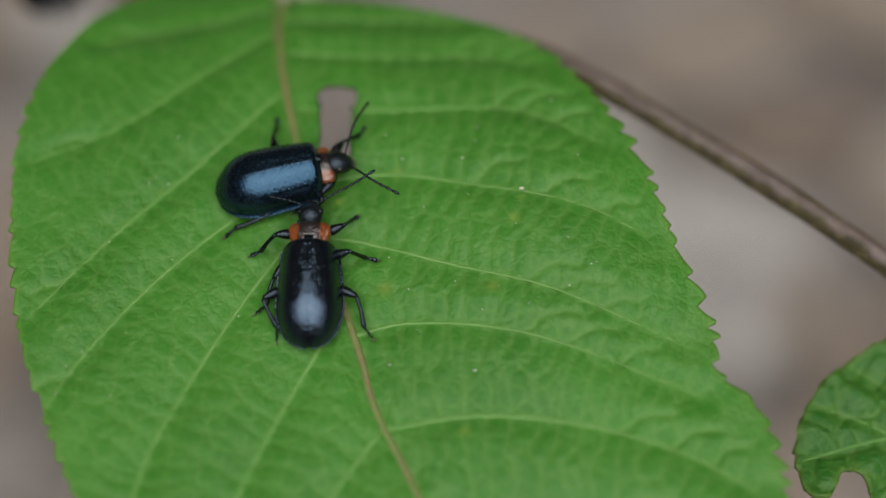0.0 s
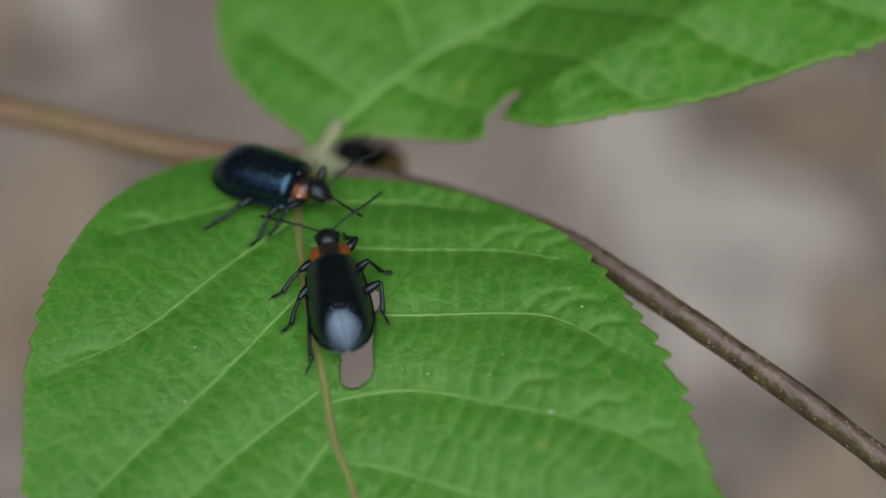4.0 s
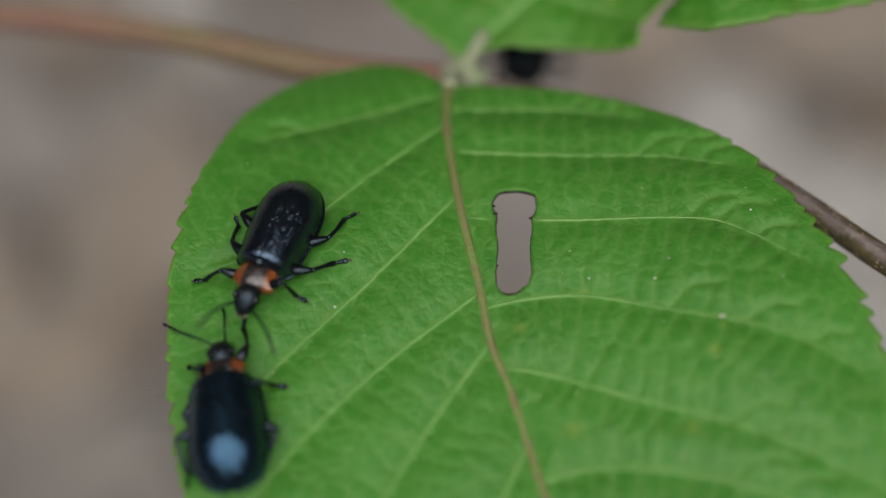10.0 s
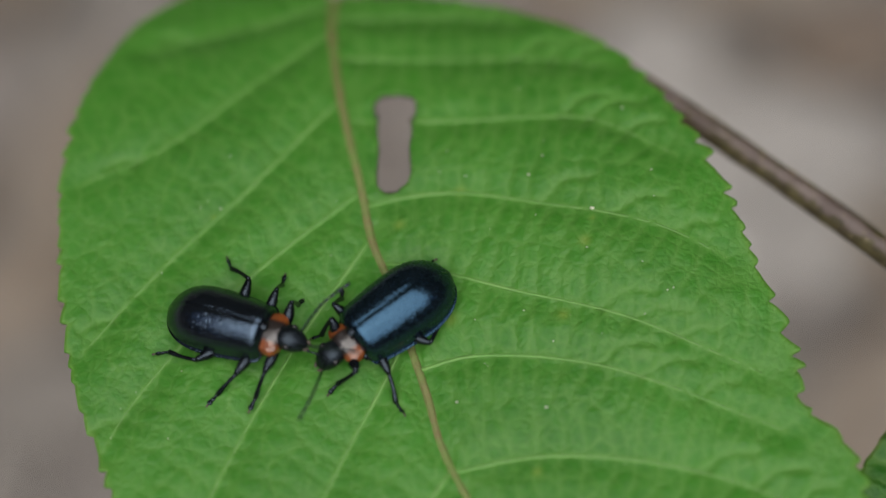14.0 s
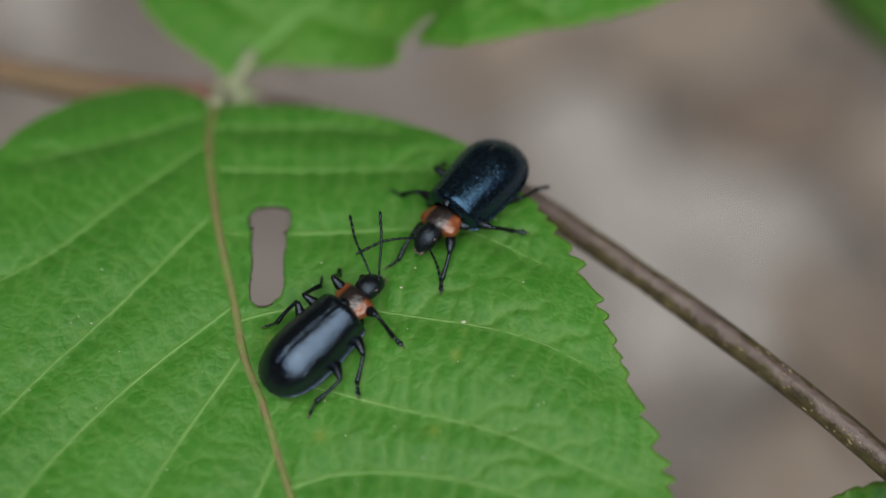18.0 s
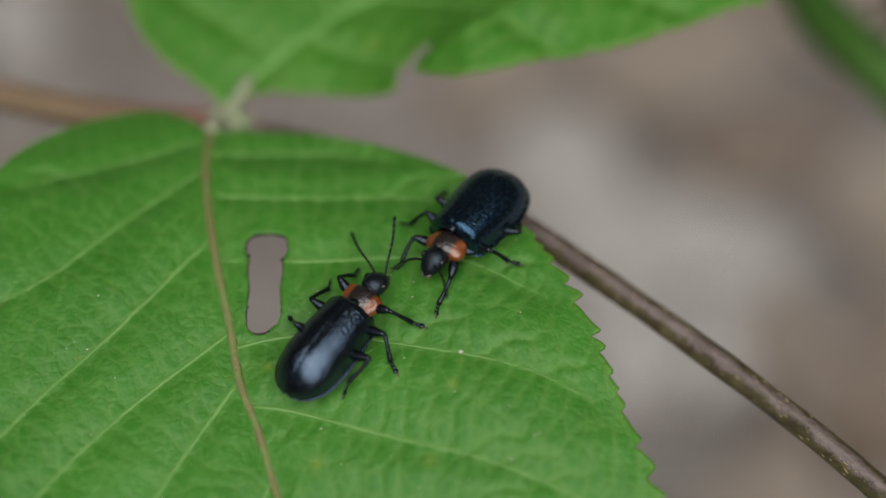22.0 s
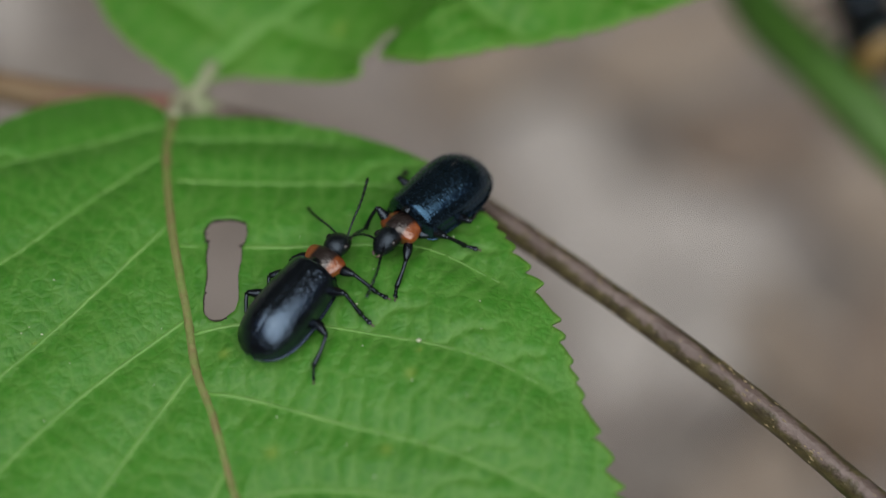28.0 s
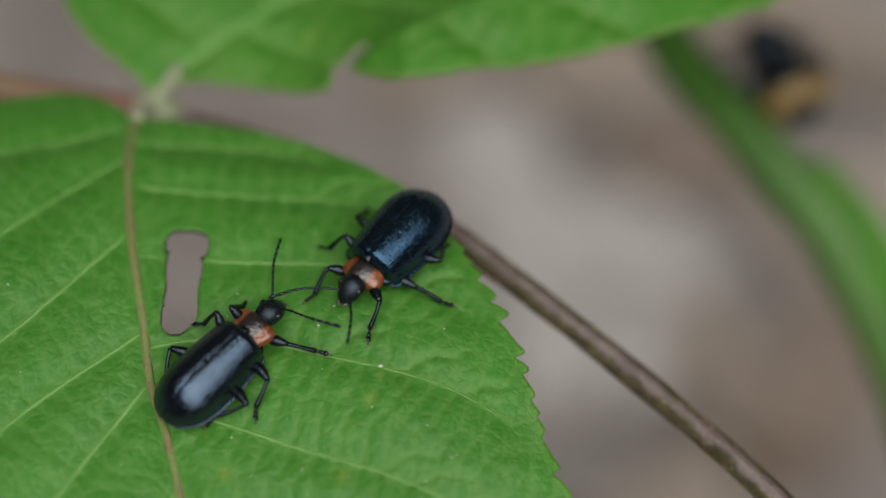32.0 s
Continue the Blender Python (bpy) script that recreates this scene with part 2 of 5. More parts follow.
DARK_LEAF = plain("dark_dead_leaf", (0.135, 0.105, 0.085), (0.19, 0.155, 0.125), 40, 0.85, 0, 0.4, 0.0006)
TAN_STALK = plain("tan_stalk", (0.26, 0.18, 0.11), (0.18, 0.12, 0.07), 200, 0.8)
# dark colour of the unseen ring added to keep low sky light out
BLOCKER_GREEN = plain("woods", (0.010, 0.018, 0.008), (0.028, 0.042, 0.018), 0.8, 0.9)
LITTER = plain("litter", (0.15, 0.12, 0.095), (0.27, 0.24, 0.21), 60, 0.9)
SPECK = plain("speck_white", (0.62, 0.64, 0.52), (0.5, 0.55, 0.38), 2000, 0.7)
NODE = plain("node_pale", (0.21, 0.27, 0.14), (0.27, 0.26, 0.19), 600, 0.7)
GREEN_STALK = plain("green_stalk", (0.042, 0.125, 0.012), (0.060, 0.165, 0.018), 150, 0.5)


# ---- builders ----
def finish(ob, bm, material):
    me = ob.data
    bm.to_mesh(me)
    bm.free()
    me.polygons.foreach_set("use_smooth", [True] * len(me.polygons))
    me.materials.append(material)
    return ob


def part(name, bm, material, parent, label=""):
    ob = finish(new(name, bpy.data.meshes.new(name)), bm, material)
    ob.parent = parent
    return tagged(ob, label) if label else ob


def curve(points, steps=8):
    """A smooth line through control points of any dimension."""
    p = np.array(points, float)
    p = np.vstack([2 * p[0] - p[1], p, 2 * p[-1] - p[-2]])
    out = []
    for k in range(1, len(p) - 2):
        for s in np.arange(steps) / steps:
            a, b, c, d = p[k - 1], p[k], p[k + 1], p[k + 2]
            out.append(0.5 * (2 * b + (c - a) * s + (2 * a - 5 * b + 4 * c - d) * s * s + (3 * b - a - 3 * c + d) * s**3))
    return np.array(out + [p[-2]])


def tube(bm, line, radii, sides=8, flat=1.0, cap=True):
    """A round bar along a line of points (metres), with a radius a point."""
    rings, up = [], Vector((0, 0, 1))
    line, radii = [Vector(p) for p in line], [float(r) for r in radii]
    for k, p in enumerate(line):
        way = (line[min(k + 1, len(line) - 1)] - line[max(k - 1, 0)]).normalized()
        side = way.cross(up)
        side = side.normalized() if side.length > 1e-4 else Vector((1, 0, 0))
        over = side.cross(way)
        rings.append([bm.verts.new(p + radii[k] * (math.cos(a) * side + flat * math.sin(a) * over)) for a in np.linspace(0, 2 * math.pi, sides, endpoint=False)])
    for a, b in zip(rings, rings[1:]):
        for k in range(sides):
            bm.faces.new((a[k], a[(k + 1) % sides], b[(k + 1) % sides], b[k]))
    if cap:
        bm.faces.new(rings[0][::-1])
        bm.faces.new(rings[-1])
    return bm


def blob(bm, centre, radii, turn=(0, 0, 0), u=16, v=10):
    m = Matrix.LocRotScale(Vector(centre), Euler([radians(a) for a in turn]), Vector(radii))
    bmesh.ops.create_uvsphere(bm, u_segments=u, v_segments=v, radius=1.0, matrix=m)
    return bm


# ---- leaves ----
def smooth_outline(points, steps=14):
    p = np.array(points, float)
    return curve(np.vstack([p, p[:1]]), steps)[:-1]


def serrated(outline, pitch, depth, smooth_from=1e9):
    """Teeth that point along the outline's way towards the tip, a tooth each pitch."""
    closed = np.vstack([outline, outline[:1]])
    far = np.r_[0, np.cumsum(np.linalg.norm(np.diff(closed, axis=0), axis=1))]
    s = np.arange(0, far[-1], 0.08)
    line = np.stack([np.interp(s, far, closed[:, k]) for k in (0, 1)], 1)
    way = np.roll(line, -2, 0) - np.roll(line, 2, 0)
    way /= np.linalg.norm(way, axis=1)[:, None] + 1e-9
    normal = np.stack([way[:, 1], -way[:, 0]], 1)
    tip = s[np.argmin(line[:, 1])]
    phase = np.abs(s - tip) / pitch + 0.3 * np.sin(s * 0.9) + 0.15 * np.sin(s * 2.3)
    saw = (1 - phase % 1.0) ** 0.75 * np.minimum(1, (phase % 1.0) / 0.14)
    size = depth * (0.45 + 0.85 * np.sin(np.floor(phase) * 12.9898) ** 2) * np.where(line[:, 0] > np.median(line[:, 0]), 1.0, 0.55)
    size *= np.clip((smooth_from - line[:, 1]) / 3.5, 0.12, 1)
    return line + normal * (size * (saw - 0.35))[:, None]


def inside(points, polygon):
    x, y = points[:, 0], points[:, 1]
    hit = np.zeros(len(points), bool)
    for (x0, y0), (x1, y1) in zip(polygon, np.roll(polygon, -1, 0)):
        if y0 != y1:
            cross = (y0 > y) != (y1 > y)
            hit ^= cross & (x < (x1 - x0) * (y - y0) / (y1 - y0) + x0)
    return hit


def nearest(points, line, closed=False):
    """For each point: the nearest place on a line of points, its distance, and how far along the line it lies."""
    line = np.vstack([line, line[:1]]) if closed else np.asarray(line, float)
    a, b = line[:-1], line[1:]
    d = b - a
    length = np.linalg.norm(d, axis=1)
    begin = np.r_[0, np.cumsum(length)[:-1]]
    best, place, along = np.full(len(points), 1e9), np.zeros((len(points), 2)), np.zeros(len(points))
    for k in range(len(a)):
        f = np.clip(((points - a[k]) @ d[k]) / max(length[k] ** 2, 1e-12), 0, 1)
        q = a[k] + f[:, None] * d[k]
        r = np.linalg.norm(points - q, axis=1)
        nearer = r < best
        best[nearer], place[nearer], along[nearer] = r[nearer], q[nearer], (begin[k] + f * length[k])[nearer]
    return place, best, along


def thin(line, step):
    far = np.r_[0, np.cumsum(np.linalg.norm(np.diff(line, axis=0), axis=1))]
    s = np.linspace(0, far[-1], max(3, int(far[-1] / step)))
    return np.stack([np.interp(s, far, line[:, k]) for k in range(line.shape[1])], 1)


def ripple(x, y):
    """The slow unevenness of a blade, -1 to 1."""
    return noise.noise((float(x) * 0.55, float(y) * 0.55, 3.0))


def blade(name, outline, gaps, midrib, laterals, height, step, flecks, material, parent, base, label, thickness=0.15, pitch=1.05, forks=(), quilt=0.25, mesh_size=1.9, puckered=0.022):
    """A leaf's blade: a fine sheet cut along its outline and its gaps, quilted between the veins."""
    low, high = outline.min(0) - step, outline.max(0) + step
    nx, ny = (int(v) for v in np.ceil((high - low) / step))
    gx, gy = np.meshgrid(np.arange(nx + 1), np.arange(ny + 1), indexing="ij")
    grid = np.stack([low[0] + gx.ravel() * step, low[1] + gy.ravel() * step], 1)
    cells = np.stack([low[0] + (gx[:-1, :-1].ravel() + 0.5) * step, low[1] + (gy[:-1, :-1].ravel() + 0.5) * step], 1)
    keep = inside(cells, outline)
    for gap in gaps:
        keep &= ~inside(cells, gap)
    corner = (gx[:-1, :-1].ravel() * (ny + 1) + gy[:-1, :-1].ravel())[keep]
    quads = np.stack([corner, corner + ny + 1, corner + ny + 2, corner + 1], 1)
    used, quads = np.unique(quads, return_inverse=True)
    quads = quads.reshape(-1, 4)
    xy = grid[used]
    ends = np.concatenate([np.sort(np.stack([quads[:, k], quads[:, (k + 1) % 4]], 1), 1) for k in range(4)])
    ways = np.concatenate([np.stack([quads[:, k], quads[:, (k + 1) % 4]], 1) for k in range(4)])
    _, first, count = np.unique(ends, axis=0, return_index=True, return_counts=True)
    border = ways[first[count == 1]]
    rim = np.unique(border)
    place, off, _ = nearest(xy[rim], outline, True)
    for gap in gaps:
        q, r, _ = nearest(xy[rim], gap, True)
        nearer = r < off
        place[nearer], off[nearer] = q[nearer], r[nearer]
    good = off < 1.2 * step
    xy[rim[good]] = place[good]
    edge_far = nearest(xy, thin(np.vstack([outline, outline[:1]]), 0.5))[1]
    vein_far, along = np.full(len(xy), 9.0), np.zeros(len(xy))
    for k, line in enumerate(laterals):
        _, r, s = nearest(xy, thin(line, 0.9))
        nearer = r < vein_far
        vein_far[nearer], along[nearer] = r[nearer], s[nearer] + 3.7 * k
    _, rib_far, _ = nearest(xy, thin(midrib, 0.9))
    wobble = np.array([ripple(x, y) for x, y in xy])
    ladder = (along + 0.40 * wobble + 0.12 * vein_far) / pitch
    rung = np.exp(-(((ladder + 0.5) % 1.0 - 0.5) / 0.19) ** 2) * np.clip(1.3 - 0.2 * vein_far, 0.3, 1)
    ladder2 = (vein_far + 0.5 * wobble) / 0.85
    mesh_rung = np.exp(-(((ladder2 + 0.5) % 1.0 - 0.5) * 0.85 / 0.18) ** 2) * 0.12 * (wobble > -0.1)
    lines = np.clip(np.maximum(rung * 0.8, mesh_rung), 0, 1)
    lines *= np.where(xy[:, 0] > np.interp(xy[:, 1], midrib[::-1, 1], midrib[::-1, 0]), 1.0, 0.6)
    vein = np.clip(np.maximum(0.9 * np.exp(-(vein_far / 0.15) ** 2), lines * 0.66), 0, 1)
    fine = np.full(len(xy), 9.0)
    for line in forks:
        near = np.flatnonzero(np.hypot(*(xy - line[len(line) // 2]).T) < 2.2)
        fine[near] = np.minimum(fine[near], nearest(xy[near], line)[1])
    fine = np.exp(-(fine / 0.24) ** 2)
    vein = np.maximum(vein, 0.75 * fine)
    z = height(xy[:, 0], xy[:, 1]) - 0.13 * fine + quilt * (1 - np.exp(-(np.minimum(vein_far, rib_far) / 0.85) ** 2)) - 0.09 * lines + 0.08 * wobble
    # the net of small veins: pillows between them
    rng = np.random.default_rng(len(outline))
    seeds = np.stack(np.meshgrid(np.arange(low[0], high[0], mesh_size), np.arange(low[1], high[1], mesh_size)), -1).reshape(-1, 2)
    seeds = seeds + rng.uniform(-0.42, 0.42, seeds.shape) * mesh_size
    wall = np.zeros(len(xy))
    for k in range(0, len(xy), 4000):
        d = np.partition(np.hypot(*(xy[k:k + 4000, None] - seeds[None]).transpose(2, 0, 1)), 1, axis=1)
        wall[k:k + 4000] = d[:, 1] - d[:, 0]
    net = np.exp(-(wall / 0.17) ** 2)
    z -= puckered * net
    vein = np.maximum(vein, (0.70 + 0.4 * puckered) * net * (0.75 + 0.5 * wobble) * np.clip(edge_far / 1.0, 0.3, 1))
    fleck = np.zeros(len(xy))
    for fx, fy, fr in flecks:
        fleck = np.maximum(fleck, 0.75 * np.exp(-(np.hypot(xy[:, 0] - fx, xy[:, 1] - fy) / fr) ** 2))
    n = len(xy)
    top, under = np.c_[xy, z], np.c_[xy, z - thickness]
    verts = (np.vstack([top, under]) * MM + (0, 0, LEAF_Z)) - np.array(base)
    faces = np.vstack([quads, quads[:, ::-1] + n, np.stack([border[:, 1], border[:, 0], border[:, 0] + n, border[:, 1] + n], 1)])
    me = bpy.data.meshes.new(name)
    me.from_pydata(verts.tolist(), [], faces.tolist())
    me.polygons.foreach_set("use_smooth", [True] * len(me.polygons))
    for key, value in (("vein", vein), ("fleck", fleck), ("edge", 0.7 * np.exp(-(edge_far / 0.16) ** 2))):
        me.attributes.new(key, "FLOAT", "POINT").data.foreach_set("value", np.r_[value, value].astype(np.float32))
    me.materials.append(material)
    ob = new(name, me)
    ob.parent = parent
    return tagged(ob, label)


def ribs(leaf, midrib, laterals, height, base, rib_radius, vein_radius, rib_material=None):
    """The raised midrib and side veins, each a bar half sunk into the blade."""
    def lay(line, lift):
        return [Vector((x, y, height(np.float64(x), np.float64(y)) + 0.08 * ripple(x, y) + lift)) * MM + Vector((0, 0, LEAF_Z)) - Vector(base) for x, y in line]
    line = thin(midrib, 0.6)
    part("midrib", tube(bmesh.new(), lay(line, -0.04), np.linspace(rib_radius, rib_radius * 0.5, len(line)) * MM, 10, 0.55), rib_material or MIDRIB, leaf, "tan midrib")
    for side in laterals:
        line = thin(side, 0.6)
        part("side_vein", tube(bmesh.new(), lay(line, -0.025), np.linspace(vein_radius, vein_radius * 0.3, len(line)) * MM, 8, 0.55), VEIN, leaf)


def leaf_height(x, y):
    """The main leaf dips towards its stalk and swells a little at one side."""
    return -0.021 * np.maximum(0, y - 1) ** 2 + 1.3 * np.exp(-((x - 11) ** 2 / 40 + (y + 3) ** 2 / 60))


def curl_up(x, y):
    """How far the half of the upper leaf below its midrib curls up towards its edge."""
    below = np.clip((np.interp(x, (-2.5, 3.2, 10.3, 20.0, 48.0), (15.2, 20.9, 25.1, 30.5, 40.5)) - y) / 8.0, 0, 1)
    return 4.2 * below**1.2 * np.clip((x - 3.0) / 7.0, 0, 1)


def upper_height(x, y):
    """The upper leaf rises from its stalk; the half past its midrib falls away from the light."""
    return -4.2 - 0.012 * np.maximum(0, 19 - y) ** 2 * (x < 8) + 0.02 * (y - 16) + curl_up(x, y)


def curled(points):
    """A line of the flat upper leaf, drawn in as the blade curls."""
    p = np.array(points, float)
    lift = curl_up(p[:, 0], p[:, 1])
    return np.stack([p[:, 0] - lift * (p[:, 0] - 4) / 73, p[:, 1] - 0.62 * lift], 1)


BASE = (0.160, -0.100, 0.0)
shrub = tagged(new("shrub"), "young shrub with toothed green leaves on a brown twig", "shrub")
shrub.location = BASE

MAIN_OUTLINE = [(-3.2, 12.95), (-5.1, 14.4), (-6.9, 14.8), (-8.9, 14.3), (-10.6, 13.4), (-12.2, 12.0), (-13.4, 10.3), (-14.9, 6.4), (-15.5, 2.7), (-15.6, 0.0),
                (-15.2, -4.1), (-14.3, -8.8), (-12.8, -12.6), (-10.9, -16.8), (-8.0, -21.5), (-2.0, -27.5), (9.5, -34.0), (16.5, -27.0), (19.6, -21.0), (20.3, -16.9),
                (19.7, -13.0), (18.35, -11.5), (17.7, -10.6), (17.75, -8.9), (16.7, -5.5), (15.8, -2.5), (14.8, 0.6), (13.4, 3.6), (11.6, 6.6), (10.2, 8.5), (8.6, 9.7),
                (6.9, 10.7), (4.9, 11.7), (2.1, 12.4), (-0.7, 12.75)]
MAIN_GAP = [(-1.0, 4.75), (-0.75, 5.3), (-0.25, 5.53), (0.85, 5.4), (1.09, 4.92), (1.07, 4.35), (0.86, 3.95), (0.9, 3.1), (0.8, 2.3), (0.86, 1.2), (0.7, 0.6), (0.2, 0.13), (-0.4, 0.08), (-0.75, 0.48), (-0.78, 1.35), (-0.7, 2.3), (-0.78, 3.4), (-0.76, 4.15)]
MAIN_RIB = curve([(-3.2, 13.3), (-3.2, 9.9), (-2.6, 5.6), (-2.0, 2.6), (-1.5, 0.4), (-1.0, -2.3), (-0.1, -4.7), (0.75, -7.6), (1.5, -10.0), (2.2, -12.6), (4.1, -16.7), (6.0, -22.0), (9.3, -33.0)])
MAIN_VEINS = [curve(v) for v in (
    [(-3.3, 12.5), (-6.3, 11.1), (-9.1, 10.1), (-12.4, 9.0)],
    [(-3.2, 10.1), (-6.5, 6.9), (-10.5, 3.1), (-14.6, 1.0)],
    [(-2.6, 5.4), (-6.2, 1.1), (-9.8, -2.6), (-12.2, -5.3), (-14.0, -7.6)],
    [(-1.5, 0.2), (-5.7, -3.25), (-8.9, -6.5), (-11.7, -10.2), (-12.7, -12.2)],
    [(-1.0, -2.2), (-4.6, -7.8), (-7.8, -14.1), (-8.5, -16.6), (-9.0, -19.0)],
    [(0.6, -7.0), (-0.4, -9.3), (-2.1, -12.6), (-3.9, -16.6), (-5.2, -21.0)],
    [(2.5, -13.4), (0.3, -16.6), (-1.5, -20.0), (-2.0, -24.0)],
    [(-3.0, 11.1), (2.1, 11.0), (6.2, 10.4)],
    [(-2.5, 8.1), (1.7, 7.8), (7.1, 7.6), (10.2, 6.9)],
    [(-2.0, 4.1), (-1.5, 4.05), (-1.0, 4.0)],
    [(1.0, 3.9), (4.0, 3.85), (7.0, 3.8), (9.6, 3.4), (13.2, 1.2)],
    [(-1.2, -0.6), (0.2, -0.25), (3.1, -0.1), (6.8, -1.0), (11.8, -2.4), (15.0, -4.0)],
    [(-0.4, -3.5), (1.7, -3.9), (5.4, -5.2), (9.2, -6.4), (11.6, -7.3), (16.2, -9.4)],
    [(1.1, -8.8), (3.6, -8.2), (7.6, -8.6), (11.4, -9.7), (17.0, -12.0)],
    [(2.5, -13.5), (6.4, -12.9), (11.2, -13.3), (15.9, -14.7), (19.0, -16.5)],
    [(4.2, -17.4), (9.0, -17.0), (14.0, -18.0), (17.5, -20.5)])]
MAIN_FLECKS = [(3.14, 0.0, 0.22), (8.7, -3.2, 0.26), (2.56, -6.5, 0.30), (7.6, -6.6, 0.26), (0.3, -1.7, 0.24), (9.1, -2.0, 0.12), (6.2, -13.6, 0.2), (-8.4, -0.9, 0.1)]

main_gap = smooth_outline(MAIN_GAP, 6)
main_gap = main_gap + 0.05 * np.array([(noise.noise((x * 3, y * 3, 1.0)), noise.noise((x * 3, y * 3, 7.0))) for x, y in main_gap])
forks = []  # finer veins that leave the side veins towards the teeth
for n, vein in enumerate(MAIN_VEINS):
    if np.linalg.norm(vein[-1] - vein[0]) < 6:
        continue
    for share, reach in ((0.62, 2.6), (0.75, 2.4), (0.88, 1.8)) if n > 6 else ((0.86, 1.5),):
        p = vein[int(share * (len(vein) - 2))]
        way = (vein[-1] - vein[0]) / np.linalg.norm(vein[-1] - vein[0])
        turn = (1 if n > 6 else -1) * radians(50 + 10 * math.sin(7.0 * n + 11.0 * share))
        first = np.array((way[0] * math.cos(turn) - way[1] * math.sin(turn), way[0] * math.sin(turn) + way[1] * math.cos(turn)))
        forks.append(curve([p, p + 0.55 * reach * first, p + reach * (0.7 * first + 0.4 * way)], 3))
main_leaf = blade("leaf", serrated(smooth_outline(MAIN_OUTLINE), 1.18, 0.62, 9.5), [main_gap], MAIN_RIB, MAIN_VEINS, leaf_height, 0.14, MAIN_FLECKS, LEAF, shrub, BASE,
                  "toothed green leaf with a long gap eaten beside its midrib", 0.15, 1.05, forks)
ribs(main_leaf, MAIN_RIB, MAIN_VEINS, leaf_height, BASE, 0.25, 0.095)
rim_line = [Vector((x, y, leaf_height(np.float64(x), np.float64(y)) + 0.0)) * MM + Vector((0, 0, LEAF_Z)) - Vector(BASE) for x, y in np.vstack([main_gap, main_gap[:1]])]
rim_bm = tube(bmesh.new(), rim_line, [(0.036 + 0.03 * noise.noise(1500 * p)) * MM for p in rim_line], 6, 2.0)
for x, y, r in ((0.84, 4.02, 0.13), (-0.80, 4.28, 0.15), (-0.92, 4.72, 0.12), (0.30, 0.14, 0.10), (-0.72, 1.5, 0.08), (0.86, 2.9, 0.08)):
    blob(rim_bm, Vector((x, y, float(leaf_height(np.float64(x), np.float64(y))))) * MM + Vector((0, 0, LEAF_Z)) - Vector(BASE), (r * MM, 0.5 * r * MM, 0.09 * MM), (0, 0, 15), 8, 6)
part("chewed_rim", rim_bm, RIM, main_leaf, "dry dark brown chewed rim")

UPPER_OUTLINE = [(-2.5, 15.2), (-4.5, 16.8), (-6.4, 18.5), (-7.7, 20.6), (-8.3, 23.2), (-7.9, 26.0), (-5.0, 31.0), (2.0, 38.0), (14.0, 44.0), (30.0, 46.0), (50.0, 41.0),
                 (44.0, 32.0), (36.0, 25.4), (28.1, 21.2), (23.8, 19.9), (18.6, 18.1), (14.1, 17.4), (11.1, 16.8), (7.5, 16.8), (8.3, 18.2), (7.5, 18.0), (6.6, 17.1), (6.1, 15.7), (2.3, 15.8), (-0.7, 16.0)]
UPPER_RIB = curve([(-2.5, 15.2), (-1.6, 16.7), (3.2, 20.9), (6.9, 22.9), (10.3, 25.1), (20.0, 30.5), (48.0, 40.5)])
UPPER_VEINS = [curled(curve(v)) for v in (
    [(0.0, 18.2), (-2.6, 20.4), (-5.6, 22.6)], [(3.0, 20.7), (1.4, 25.0), (-2.4, 30.5)], [(6.9, 22.9), (6.2, 29.0), (4.5, 36.0)], [(11.0, 25.5), (12.0, 33.0), (12.5, 41.0)],
    [(17.0, 28.9), (20.0, 36.0), (23.0, 43.0)], [(1.6, 19.6), (4.0, 18.4), (6.8, 17.7)], [(5.6, 22.2), (11.0, 20.5), (15.5, 18.2)], [(9.5, 24.6), (16.0, 23.0), (22.5, 20.2)],
    [(14.0, 27.3), (22.0, 25.6), (29.5, 22.6)], [(20.0, 30.5), (29.0, 29.0), (37.0, 27.0)])]
upper_leaf = blade("leaf", serrated(curled(smooth_outline(UPPER_OUTLINE)), 1.5, 0.42), [], UPPER_RIB, UPPER_VEINS, upper_height, 0.26, [(5.2, 18.6, 0.35)], LEAF_FAR, shrub, BASE,
                   "fresh green leaf with a bitten notch in its edge", 0.22, 1.5, (), 0.36, 2.0, 0.05)
ribs(upper_leaf, UPPER_RIB, UPPER_VEINS, upper_height, BASE, 0.25, 0.12, VEIN)


def small_height(x, y):
    return -5.0 - 0.012 * (x - 24) ** 2 * (x > 24) + 0.05 * (y + 12)


SMALL_OUTLINE = [(23.7, -9.3), (22.6, -11.0), (22.1, -12.7), (22.3, -14.6), (23.3, -15.2), (24.1, -14.0), (24.8, -13.8), (25.4, -14.6), (25.6, -16.6), (28.0, -19.5), (33.0, -20.0), (38.0, -15.5),
                 (37.0, -9.5), (33.0, -6.4), (30.0, -6.0), (27.4, -6.9), (25.3, -8.1)]
SMALL_RIB = curve([(36.0, -11.0), (31.0, -11.6), (27.0, -12.0), (22.4, -13.2)])
SMALL_VEINS = [curve(v) for v in ([(33.0, -11.4), (30.5, -8.8), (29.0, -6.6)], [(29.5, -11.8), (27.0, -9.6), (25.4, -8.4)], [(27.0, -12.0), (25.0, -11.0), (23.2, -10.4)], [(32.0, -11.6), (30.0, -15.0), (28.8, -18.6)], [(28.5, -11.9), (26.6, -14.0), (25.9, -15.8)])]
